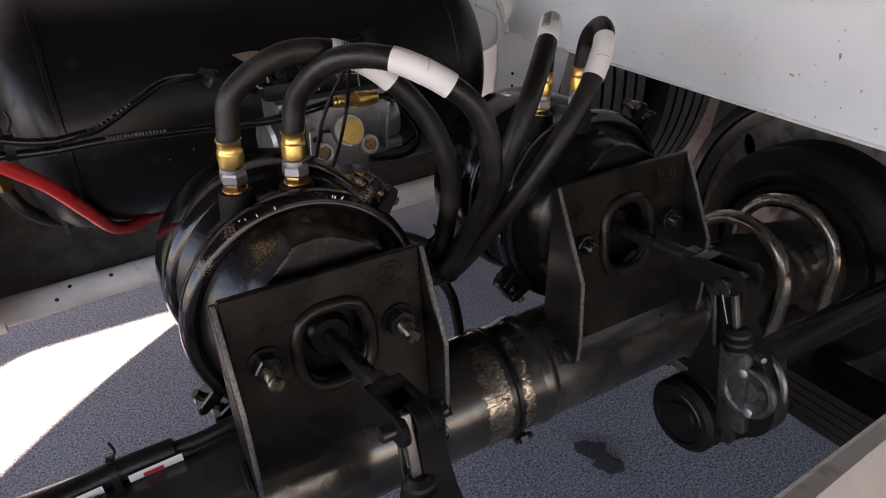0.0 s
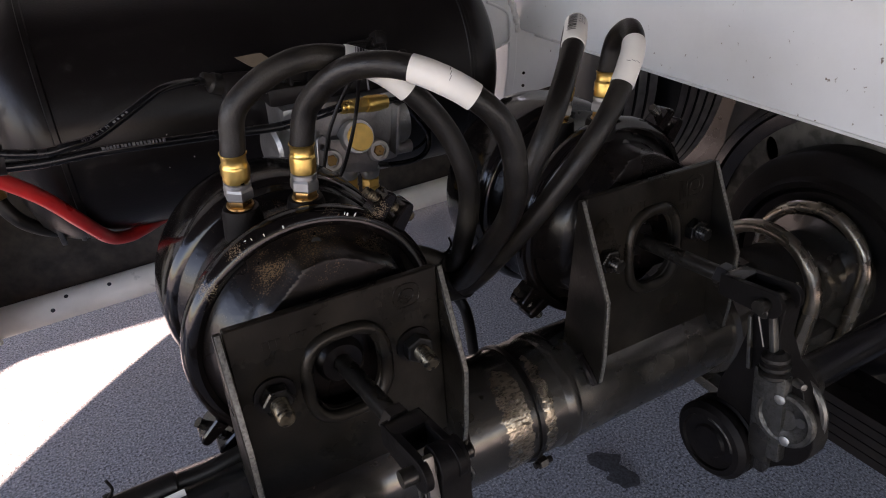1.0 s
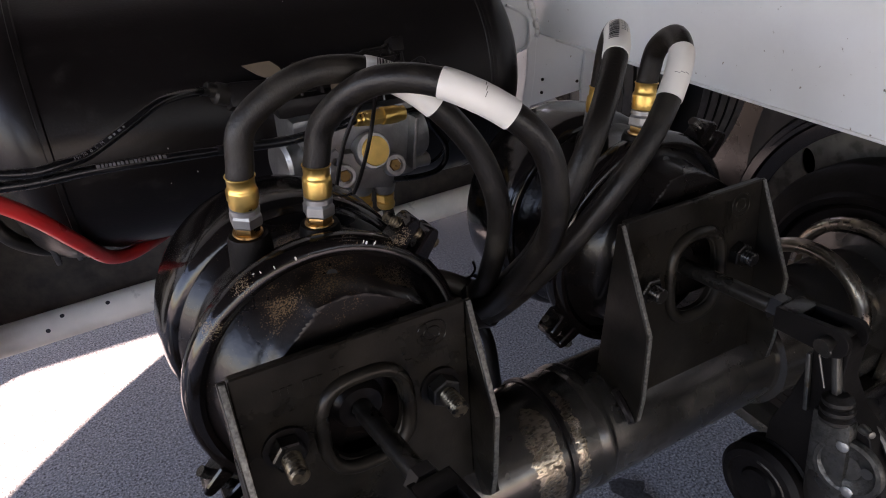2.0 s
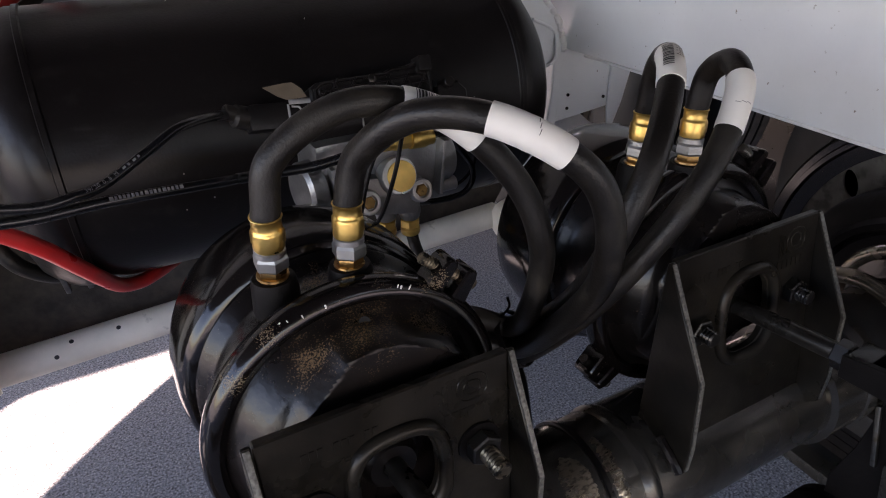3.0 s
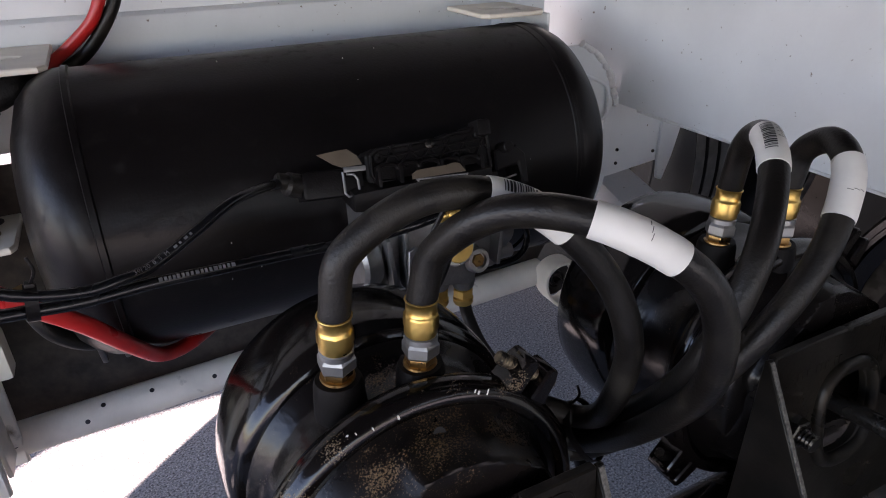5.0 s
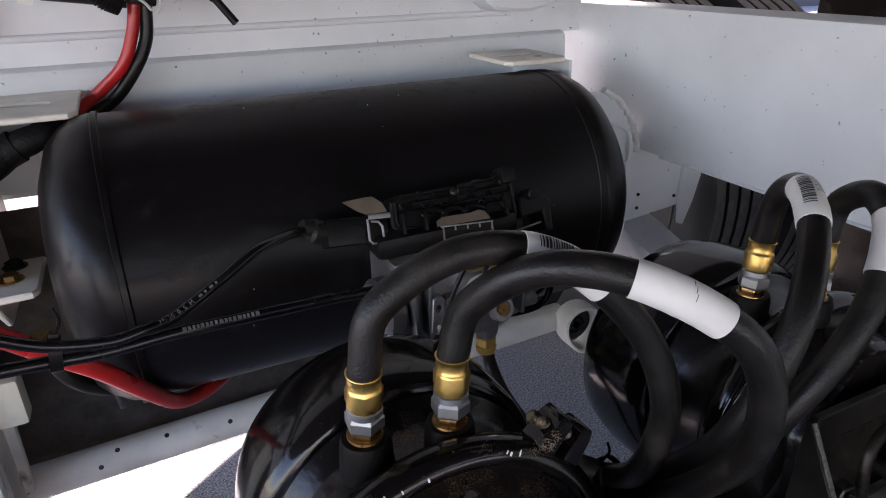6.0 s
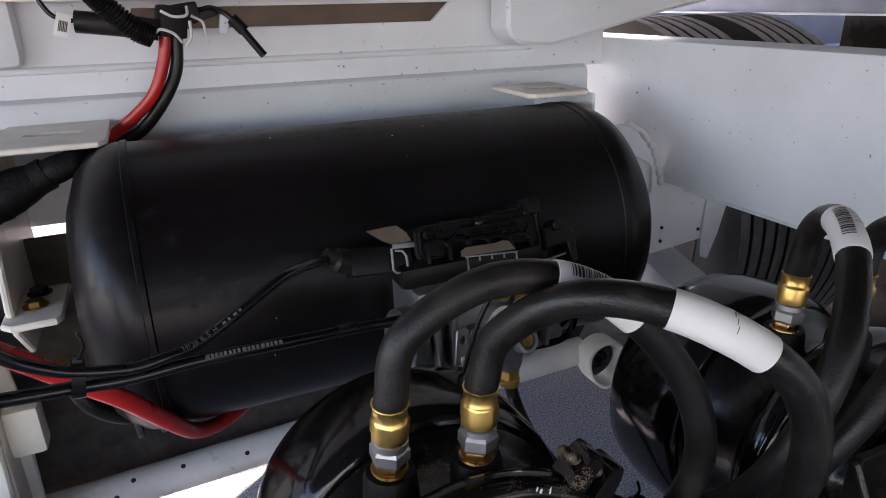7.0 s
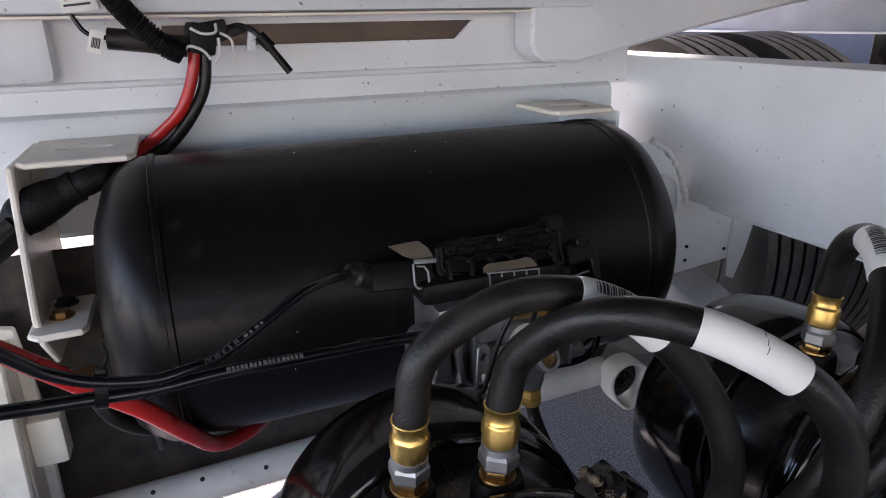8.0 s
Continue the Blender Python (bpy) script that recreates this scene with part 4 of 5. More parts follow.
u_bolt(1.02)
u_bolt(1.125)
part("seat_plate", cbox((1.005, AY - 0.066, 0.302), (1.14, AY + 0.066, 0.335), 0.004), M_AXLE, axle)
spring = thing("leaf_spring", (1.07, AY, 0.22), "black stacked leaf spring under the axle", "leaf spring")
for k in range(5):
    half = 0.62 - 0.10 * k
    pts = [Vector((0, y, 0.293 - 0.0135 * k + 0.14 * (y / 0.62) ** 2 * 0.35)) for y in np.linspace(-half, half, 17)]
    bm = bmesh.new()
    rows = [[bm.verts.new((1.07 + sx * 0.038, AY + p.y, p.z + dz)) for sx, dz in ((-1, -0.006), (1, -0.006), (1, 0.006), (-1, 0.006))] for p in pts]
    for p, q in zip(rows, rows[1:]):
        for i in range(4):
            bm.faces.new((p[i], p[(i + 1) % 4], q[(i + 1) % 4], q[i]))
    bm.faces.new(rows[0])
    bm.faces.new(rows[-1])
    soften(bm, 0.002, 1, 50)
    part("leaf", bm, M_BLACK, spring)
plate_u = thing("spring_plate", (1.07, AY, 0.21), "black plate clamped under the leaf spring", "spring plate")
part("clamp_plate", cbox((1.0, AY - 0.10, 0.204), (1.145, AY + 0.10, 0.222), 0.004), M_AXLE, plate_u)

drum = thing("brake_drum", (1.205, AY, AZ), "black brake drum behind a dusty grey shield with oblong hole", "brake drum")
dm = Matrix.Translation((1.205, AY, AZ)) @ Matrix.Rotation(radians(90), 4, "Y")
part("drum_shell", lathe([(0.206, -0.004), (0.226, -0.006), (0.229, -0.012), (0.235, -0.012), (0.238, -0.004), (0.246, -0.004), (0.250, 0.000), (0.252, 0.006), (0.250, 0.012), (0.243, 0.016), (0.240, 0.060), (0.246, 0.064), (0.246, 0.074), (0.238, 0.078), (0.230, 0.19), (0.10, 0.21)], dm, 96), M_GLOSS, drum)
slot = [ring(0.145, 0.118, 0.010, 0.020, 16, 2.0, -25)]
part("dust_shield", plate(ring(0, 0, 0.207, 0.207, 64), Matrix.Translation((1.205, AY, AZ)) @ YZ, 0.003, slot), M_SHIELD, drum, "dusty grey dust shield")
part("spider", lathe([(0.062, -0.066), (0.112, -0.062), (0.116, -0.058), (0.120, -0.066), (0.128, -0.068), (0.134, -0.060), (0.152, -0.056), (0.163, -0.050), (0.167, -0.042), (0.167, -0.004), (0, -0.004)], dm, 64), M_SHADED, drum)
part("spider_ring", lathe([(0.06, -0.085), (0.085, -0.083), (0.088, -0.064), (0.066, -0.060)], dm, 48), M_AXLE, drum)


# ---- air tank ----
TY, TZ, TR = 1.285, 0.620, 0.153
tank = thing("air_tank", (0.57, TY, TZ - TR), "satin black cylindrical steel air tank lying across the frame", "air tank")
tm = Matrix.Translation((0, TY, TZ)) @ Matrix.Rotation(radians(90), 4, "Y")
part("shell", lathe([(TR, 0.272), (TR, 0.797)], tm, 128), M_TANK, tank)


def head(x0, s):
    prof = [(TR, 0.0), (TR + 0.0008, 0.002), (TR + 0.0008, 0.010), (TR - 0.002, 0.020), (TR - 0.009, 0.034), (TR - 0.024, 0.048), (TR - 0.055, 0.060), (TR - 0.10, 0.066), (0, 0.068)]
    return lathe([(r, x0 + s * h) for r, h in prof], tm, 128)


part("end_cap", head(0.797, 1), M_TANK, tank)
part("end_cap", head(0.272, -1), M_TANK, tank)
part("seam_weld", lathe([(TR - 0.001, 0.267), (TR + 0.0024, 0.269), (TR + 0.0024, 0.274), (TR - 0.001, 0.276)], tm, 128), M_TANK, tank)
part("seam_weld", lathe([(TR - 0.001, 0.785), (TR + 0.0012, 0.787), (TR + 0.0012, 0.791), (TR - 0.001, 0.793)], tm, 128), M_TANK, tank)
for fx in (0.24, 0.262):
    part("drain_tab", box((0.006, 0.016, 0.05), pose(fx, 1.196, 0.512, 30), 0.002), M_STEEL, tank)

specks = thing("paint_fleck", (0.6, TY - 0.10, TZ + 0.11), "tiny pale paint flecks on the tank", "paint fleck", "paint flecks")
rnd = random.Random(21)
for k in range(9):
    x, a = rnd.uniform(0.30, 0.78), radians(rnd.uniform(95, 215))
    n = Vector((0, math.cos(a), math.sin(a)))
    r = 0.0003 + 0.0004 * rnd.random() ** 2
    part("fleck", lathe([(0, 0.0005), (r * 0.7, 0.0004), (r, 0), (r, -0.001)], place(Vector((x, TY, TZ)) + n * TR, n) @ Matrix.Diagonal((1, 1 + 2 * rnd.random(), 1, 1)), 7), M_LABEL, specks)

# ---- tank hanger brackets ----
def hanger_tab(x0, x1, back, z, name_label):
    t = thing("tank_bracket", ((x0 + x1) / 2, 1.40, 0.79), name_label, "tank bracket", "tank brackets")
    hole = [ring((x0 + x1) / 2, (1.29 + back) / 2, 0.027, 0.009, 20, 2.6)]
    o = [(x0, 1.300), (x0 + 0.008, 1.290), (x1 - 0.008, 1.290), (x1, 1.300), (x1, back), (x0, back)]
    part("top_flange", plate(o, Matrix.Translation((0, 0, z)), 0.006, hole, 0.0015), M_WHITE2, t)
    return t


tab_r = hanger_tab(0.748, 0.843, 1.397, 0.781, "white steel tank bracket tab with a slotted hole")
part("bent_leg", cbox((0.8435, 1.291, 0.70), (0.849, 1.436, 0.782), 0.002), M_WHITE, tab_r)
tab_l = hanger_tab(0.151, 0.258, 1.436, 0.771, "white bent tank bracket with a slotted tab and a bolted foot")
part("bent_leg", plate([(1.290, 0.775), (1.436, 0.775), (1.436, 0.56), (1.30, 0.56), (1.258, 0.60), (1.250, 0.63)], Matrix.Translation((0.1435, 0, 0)) @ YZ, 0.007, bevel=0.002), M_WHITE2, tab_l)
part("back_plate", cbox((0.151, 1.430, 0.665), (0.262, 1.436, 0.770), 0.002), M_WHITE, tab_l)
foot = part("foot", plate([(0.140, 1.238), (0.150, 1.228), (0.188, 1.230), (0.193, 1.238), (0.193, 1.325), (0.140, 1.325)], Matrix.Translation((0, 0, 0.616)) @ Matrix.Rotation(0, 4, "X"), 0.007, bevel=0.002), M_WHITE2, tab_l)
for by in (1.272, 1.306):
    part("foot_bolt", hexa((0.166, by, 0.623), (0, 0, 1), 0.0085, 0.007, lathe([(0, 0), (0.012, 0), (0.012, 0.0015), (0, 0.0015)], Matrix.Translation((0.166, by, 0.6225)), 16)), M_BRASS2 if by < 1.28 else M_DARKSTEEL, foot, "yellow zinc bolt")

# curved cradle beside the tank's end, gusset with its weld
cradle = thing("tank_cradle", (0.955, 1.37, 0.40), "narrow white curved steel plate beside the tank's end", "tank cradle")
part("cradle_plate", plate([(0.966, 0.638), (0.9845, 0.638), (0.9845, 0.573), (0.977, 0.509), (0.955, 0.470), (0.925, 0.43), (0.910, 0.43), (0.940, 0.47), (0.958, 0.512), (0.966, 0.575)], Matrix.Translation((0, 1.43, 0)) @ XZ, 0.13, bevel=0.002), M_WHITE, cradle)
gus = thing("gusset_plate", (0.93, 1.31, 0.64), "white rounded gusset plate with a rough weld bead to the rail", "gusset")
part("plate", plate([(0.87, 0.735), (0.917, 0.733), (0.945, 0.714), (0.966, 0.684), (0.9805, 0.642), (0.966, 0.620), (0.94, 0.612), (0.87, 0.62)], Matrix.Translation((0, 1.305, 0)) @ XZ, 0.006, bevel=0.0015), M_WHITE, gus)
part("folded_edge", sweep(curve_points([(0.915, 1.292, 0.693), (0.946, 1.292, 0.679), (0.959, 1.292, 0.667), (0.963, 1.292, 0.645), (0.961, 1.292, 0.627), (0.945, 1.292, 0.620)], 8), 0.0024, 8), M_WHITE, gus)
part("weld_bead", sweep([p + Vector((0.0015 * noise.noise(p * 150), 0, 0.0015 * noise.noise(p * 170 + Vector((9, 0, 0))))) for p in curve_points([(0.910, 1.297, 0.736), (0.940, 1.297, 0.718), (0.964, 1.297, 0.690), (0.977, 1.297, 0.660), (0.984, 1.297, 0.638)], 22)], lambda u: 0.0044 + 0.0022 * noise.noise((u * 30, 1.7, 0)), 10), M_WELD, gus, "rough white weld bead")

# ---- lower tube with holes, its lug and the dark panel above it ----
tube = thing("lower_tube", (0.3, 1.345, 0.33), "dusty white round steel tube with small dark holes", "steel tube")
part("tube", rod((-0.6, 1.343, 0.2920), (0.885, 1.335, 0.3580), 0.0222, 40), M_WHITE2, tube)
for hx, up in ((0.02, 0.2), (0.105, 0.3), (0.186, 0.35), (0.207, 1.0), (0.266, 0.95), (0.345, 0.6)):
    zc = 0.292 + (hx + 0.6) / 1.485 * 0.066
    way = Vector((0, -math.cos(up), math.sin(up)))
    part("hole", lathe([(0, 0), (0.0026, 0), (0.0031, 0.0008), (0, 0.0008)], place(Vector((hx, 1.343 - 0.0054 * (hx + 0.6), zc)) + way * 0.0219, way), 12), M_INK, tube, "dark hole")
# hidden tube and straps, added to cast the shadow band beyond the sun patch
rear_tube = thing("shadow_tube", (0.2, 2.13, 0.24), "unseen round white tube added behind the tank to shade the ground", "steel tube")
part("tube", rod((-0.60, 1.935, 0.30), (1.42, 2.2784, 0.30), 0.062, 32), M_WHITE2, rear_tube)
for x in (-0.45, 0.20):
    y = 1.935 + 0.17 * (x + 0.6)
    part("hanger_strap", cbox((x - 0.03, y - 0.005, 0.30), (x + 0.03, y + 0.005, 1.302), 0.001), M_WHITE2, rear_tube)
lug = thing("tube_lug", (0.866, 1.30, 0.36), "dusty white teardrop lug with a dark bolt hole", "lug")
lug_c = Vector((0.905, 1.292, 0.348))


def lug_loop(a, b):
    """An egg-shaped loop whose narrow end hangs down and whose broad end meets the tube."""
    return [(lug_c.x + a * math.cos(radians(k)) * (1 + 0.22 * math.sin(radians(k))) - 0.10 * b * math.sin(radians(k)), lug_c.z + b * math.sin(radians(k))) for k in range(0, 360, 12)]


part("lug_plate", plate(lug_loop(0.036, 0.044), Matrix.Translation((0, lug_c.y + 0.030, 0)) @ XZ, 0.036, [lug_loop(0.0305, 0.038)], 0.0015), M_WHITE2, lug)
part("bushing", lathe([(0.030, 0), (0.030, 0.006), (0.016, 0.008), (0.014, 0.004), (0, 0.004)], place(lug_c + Vector((0, 0.028, 0)), (0, -1, 0)), 28), M_RUBBER, lug, "black rubber bushing")
part("lug_bolt", hexa(lug_c + Vector((0, 0.026, 0)), (0, -1, 0), 0.0125, 0.008, rod(lug_c + Vector((0, 0.02, 0)), lug_c + Vector((0, 0.006, 0)), 0.006, 14)), M_DARKSTEEL, lug)
# the panel's shade is put into its brown-black colour; it also hides sunlit ground
solo("back_panel", plate([(-0.6, 0.30), (0.62, 0.336), (0.905, 0.352), (0.925, 0.385), (0.925, 0.491), (0.203, 0.491), (0.203, 0.663), (-0.6, 0.655)], Matrix.Translation((0, 1.378, 0)) @ XZ, 0.006, bevel=0.001),
             material("shaded_brown_panel", (0.045, 0.034, 0.027), 0.8, vary=0.45, grain=55, bump=0.3, fine=150), "panel hanging behind the tank and the tube, shade in its dark colour", "panel", "structure")
lower_l = thing("lower_bracket", (0.09, 1.30, 0.40), "dusty white welded bracket beside the tank's end", "bracket")
part("upright", plate([(0.072, 0.60), (0.108, 0.592), (0.098, 0.30), (0.060, 0.30)], Matrix.Translation((0, 1.272, 0)) @ XZ, 0.010, bevel=0.003), M_WHITE2, lower_l)
part("back_plate", plate([(-0.10, 0.64), (0.110, 0.60), (0.118, 0.51), (0.113, 0.30), (-0.10, 0.30)], Matrix.Translation((0, 1.325, 0)) @ XZ, 0.008, bevel=0.002), M_WHITE2, lower_l)
part("block", cbox((0.104, 1.285, 0.444), (0.139, 1.316, 0.502), 0.006), M_WHITE2, lower_l)
part("side_web", cbox((0.098, 1.273, 0.32), (0.104, 1.316, 0.59), 0.002), M_WHITE2, lower_l)

# ---- brake control module on the tank: plastic cover above, cast valve below ----
NRM, UPV = Vector((0, -0.912, 0.41)), Vector((0, 0.41, 0.912))


SWING = math.tan(radians(-4))


def on_tank(x, v, r):
    return Vector((x, TY, TZ)) + NRM * r + UPV * (v + (x - 0.49) * SWING)


ECU_M = Matrix(((1, 0, 0), UPV, NRM)).transposed().to_4x4() @ Matrix.Rotation(radians(-4), 4, "Z")   # local x along the tank, y up its side, z away from it


def ecu_box(x0, x1, v0, v1, r0, r1, bevel=0.002):
    mid = on_tank((x0 + x1) / 2, (v0 + v1) / 2, (r0 + r1) / 2)
    return box((x1 - x0, v1 - v0, r1 - r0), Matrix.Translation(mid) @ ECU_M, bevel)


ecu = thing("control_module", tuple(on_tank(0.58, -0.03, 0.155)), "black ribbed plastic brake control module with metal clips", "control module")
COVER = [(0.512, 0.000), (0.520, 0.006), (0.598, 0.012), (0.602, 0.015), (0.628, 0.017), (0.632, 0.021), (0.645, 0.021), (0.649, 0.014), (0.650, -0.026), (0.640, -0.032), (0.516, -0.030), (0.511, -0.022)]
ecu_plane = lambda r: Matrix.Translation(on_tank(0.49, 0, r)) @ ECU_M @ Matrix.Translation((-0.49, 0, 0))


def ecu_rib(x0, v0, x1, v1, r0, r1, w=0.0018):
    p, q = Vector((x0, v0, 0)), Vector((x1, v1, 0))
    m = ecu_plane(0) @ Matrix.Translation(((x0 + x1) / 2, (v0 + v1) / 2, (r0 + r1) / 2)) @ Matrix.Rotation(math.atan2(v1 - v0, x1 - x0), 4, "Z")
    return box(((q - p).length, w, r1 - r0), m, 0.0005, seg=1)


cover = part("cover", plate(COVER, ecu_plane(0.150), 0.041, bevel=0.003), M_PLASTIC, ecu)
inset = [(0.545 + (x - 0.545) * 0.93 + 0.003, -0.006 + (v + 0.006) * 0.86) for x, v in COVER]
rim = [ecu_plane(0.1915) @ Vector((x, v, 0)) for x, v in inset]
part("rim", sweep(rim + rim[:1], 0.0020, 8, caps=False), M_PLASTIC, cover)
# lattice on the lid: long ribs, slanted webs and small bosses
for v0, v1 in ((-0.004, 0.006), (-0.012, -0.001)):
    part("long_rib", ecu_rib(0.522, v0, 0.642, v1, 0.190, 0.1955), M_PLASTIC, cover)
for k in range(6):
    x = 0.530 + 0.020 * k
    part("web_rib", ecu_rib(x, -0.010, x + 0.012, 0.008, 0.190, 0.1945, 0.0015), M_PLASTIC, cover)
    part("web_rib", ecu_rib(x + 0.006, 0.006, x + 0.016, -0.008, 0.190, 0.1940, 0.0015), M_PLASTIC, cover)
for x, v in ((0.524, -0.004), (0.634, 0.010), (0.606, -0.010), (0.552, -0.011)):
    part("boss", lathe([(0.0046, 0), (0.0046, 0.005), (0.0038, 0.0058), (0.0022, 0.0058), (0.0020, 0.003), (0, 0.003)], ecu_plane(0.1905) @ Matrix.Translation((x, v, 0)), 16), M_PLASTIC, cover)
part("screw", lathe([(0.0, 0.0028), (0.0030, 0.0028), (0.0048, 0.0018), (0.0048, 0), (0, 0)], ecu_plane(0.1935) @ Matrix.Translation((0.579, 0.005, 0)), 18), M_DARKSTEEL, cover)
part("corner_post", ecu_box(0.632, 0.647, 0.008, 0.024, 0.180, 0.202, 0.002), M_PLASTIC, cover)
# scalloped front lip with open pockets
for k in range(6):
    x = 0.517 + 0.0222 * k
    part("lip_post", ecu_box(x, x + 0.0040, -0.0325, -0.012, 0.184, 0.2015, 0.0012), M_PLASTIC, cover)
    if k < 5:
        part("lip_arch", sweep([ecu_plane(0.1985) @ Vector((x + 0.002 + 0.0111 * (1 - math.cos(radians(a))), -0.0165 + 0.0055 * math.sin(radians(a)), 0)) for a in range(0, 181, 20)], 0.0021, 8), M_PLASTIC, cover)
low = part("connector_block", ecu_box(0.503, 0.552, -0.056, -0.033, 0.150, 0.196, 0.003), M_PLASTIC, ecu)
part("block_step", ecu_box(0.500, 0.540, -0.060, -0.050, 0.160, 0.188, 0.002), M_PLASTIC, low)
part("connector_block", ecu_box(0.610, 0.652, -0.052, -0.030, 0.150, 0.190, 0.003), M_PLASTIC, ecu)
part("base_skirt", ecu_box(0.508, 0.660, -0.060, -0.028, 0.148, 0.176, 0.003), M_PLASTIC, ecu)
for k in range(3):
    part("socket", rod(on_tank(0.566 + 0.0145 * k, -0.032, 0.188), on_tank(0.566 + 0.0145 * k, -0.054, 0.192), 0.0066, 16, bevel=0.0015), M_RUBBER, ecu, "black rubber wire boot")
side = part("side_connector", plate([(0.652, -0.008), (0.680, -0.004), (0.690, -0.014), (0.690, -0.046), (0.682, -0.046), (0.680, -0.024), (0.652, -0.030)], ecu_plane(0.158), 0.034, bevel=0.002), M_PLASTIC, ecu)
part("post", rod(on_tank(0.664, -0.006, 0.18), on_tank(0.664, -0.006, 0.202), 0.006, 16, bevel=0.001), M_PLASTIC, side)
part("pressed_tag", plate([(0.552, -0.0285), (0.552, -0.0235), (0.558, -0.0200), (0.590, -0.0185), (0.598, -0.0165), (0.604, -0.0180), (0.610, -0.0265)], ecu_plane(0.2040), 0.0012), M_GOLDTAG, ecu, "tan pressed metal retainer")
for k in range(5):
    x = 0.5545 + 0.0132 * k
    part("retainer_leg", ecu_box(x, x + 0.0018, -0.046 if k in (0, 4) else -0.034, -0.0285, 0.2025, 0.2045, 0.0003), M_ZINC, ecu, "bright wire leg")
part("retainer_rail", ecu_box(0.5535, 0.610, -0.0300, -0.0284, 0.2030, 0.2052, 0.0003), M_ZINC, ecu)
plug = part("plug", ecu_box(0.446, 0.506, -0.036, -0.010, 0.162, 0.193, 0.004), M_PLASTIC, ecu)
part("plug_neck", rod(on_tank(0.450, -0.022, 0.180), on_tank(0.432, -0.018, 0.186), 0.0115, 20, bevel=0.003), M_RUBBER, plug)
part("plug_boot", rod(on_tank(0.440, -0.018, 0.186), on_tank(0.424, -0.014, 0.189), 0.0075, 18, bevel=0.002), M_RUBBER, plug)
clip = part("locking_clip", plate([(-0.026, 0.004), (-0.012, -0.006), (-0.004, -0.0095), (0.016, -0.0085), (0.012, 0.000), (0.003, 0.007), (-0.006, 0.0065)],
                                  Matrix.Translation(on_tank(0.49, 0, 0.197)) @ ECU_M, 0.0012), M_GOLDTAG, ecu, "shiny bent metal locking clip")
part("clip_fold", ecu_box(0.486, 0.508, -0.0145, -0.0095, 0.1965, 0.1990, 0.001), M_ZINC, clip)
loop = [on_tank(x, v, 0.198) for x, v in ((0.485, -0.014), (0.4835, -0.034), (0.486, -0.037), (0.494, -0.037), (0.4975, -0.034), (0.498, -0.022), (0.495, -0.017), (0.488, -0.016))]
part("clip_loop", sweep(loop, 0.0013, 8), M_ZINC, clip)
part("thin_rod", rod(on_tank(0.625, -0.044, 0.205), on_tank(0.668, -0.036, 0.198), 0.0012, 8), M_STEEL, ecu)

valve = thing("relay_valve", (0.57, 1.10, 0.53), "grey cast aluminium relay valve with brass ports under the tank", "relay valve")
part("valve_body", cbox((0.496, 1.068, 0.562), (0.640, 1.150, 0.652), 0.009), M_CAST, valve)
part("upper_casting", cbox((0.488, 1.082, 0.650), (0.640, 1.150, 0.672), 0.007), M_PLASTIC, valve)
part("face_boss", box((0.07, 0.03, 0.045), pose(0.575, 1.072, 0.583, 0, 12, 0), 0.009), M_CAST, valve)
for k, (rx, rz) in enumerate(((0.512, 0.600), (0.527, 0.604), (0.632, 0.606))):
    part("cast_rib", box((0.005, 0.028, 0.062), pose(rx, 1.066, rz, 0, 6 * k - 6, 0), 0.0015), M_CAST, valve)
part("end_cover", lathe([(0, 0), (0.028, 0), (0.030, 0.003), (0.030, 0.016), (0.026, 0.020), (0, 0.020)], place((0.500, 1.085, 0.602), (-1, -0.15, 0)), 32), M_CAST, valve)
part("side_cylinder", lathe([(0.026, 0), (0.030, 0.004), (0.030, 0.020), (0.026, 0.026), (0, 0.027)], place((0.634, 1.098, 0.602), (1, 0, 0)), 32), M_CAST, valve)
part("side_stub", rod((0.628, 1.085, 0.570), (0.664, 1.085, 0.570), 0.0085, 18, bevel=0.001), M_CAST, valve)
part("stud_boss", rod((0.498, 1.066, 0.552), (0.528, 1.075, 0.560), 0.007, 14, bevel=0.001), M_CAST, valve)
fw = Vector((0.05, -0.93, 0.32)).normalized()


def port(p, r, rim):
    p = Vector(p)
    q = part("port", lathe([(r, -0.022), (r, -0.002), (r - 0.0012, 0.0), (r * 0.66, 0.0), (r * 0.63, -0.004), (0, -0.004)], place(p, fw), 28), rim, valve, "machined port")
    return q


pd = port((0.579, 1.050, 0.610), 0.0205, M_MACHINED)
part("brass_plug", lathe([(0, 0.0012), (0.0160, 0.0012), (0.0168, 0.0), (0.0168, -0.010), (0, -0.010)], place(Vector((0.579, 1.050, 0.610)) + Vector((0.002, 0, -0.001)), fw), 32), M_BRASS, pd, "turned brass plug")
for c in ((0.605, 1.050, 0.587), (0.542, 1.046, 0.589)):
    q = port(c, 0.0130, M_MACHINED)
    part("hex_plug", hexa(Vector(c) - fw * 0.006, fw, 0.0070, 0.0052), M_BRASS2, q, "brass hexagon plug")
for c in (Vector((0.601, 1.078, 0.556)), Vector((0.576, 1.088, 0.556))):
    e = part("elbow", lathe([(0, 0), (0.0125, 0), (0.013, -0.004), (0.011, -0.012), (0.009, -0.014), (0, -0.014)], Matrix.Translation(c), 20), M_CAST, valve)
    part("brass_nut", hexa(c - Vector((0, 0, 0.014)), (0, 0, -1), 0.0118, 0.010), M_BRASS, e)
    part("brass_collar", lathe([(0, 0), (0.0095, 0), (0.0112, 0.002), (0.0112, 0.007), (0.0102, 0.009), (0, 0.009)], place(c - Vector((0, 0, 0.024)), (0, 0, -1)), 18), M_BRASS, e)
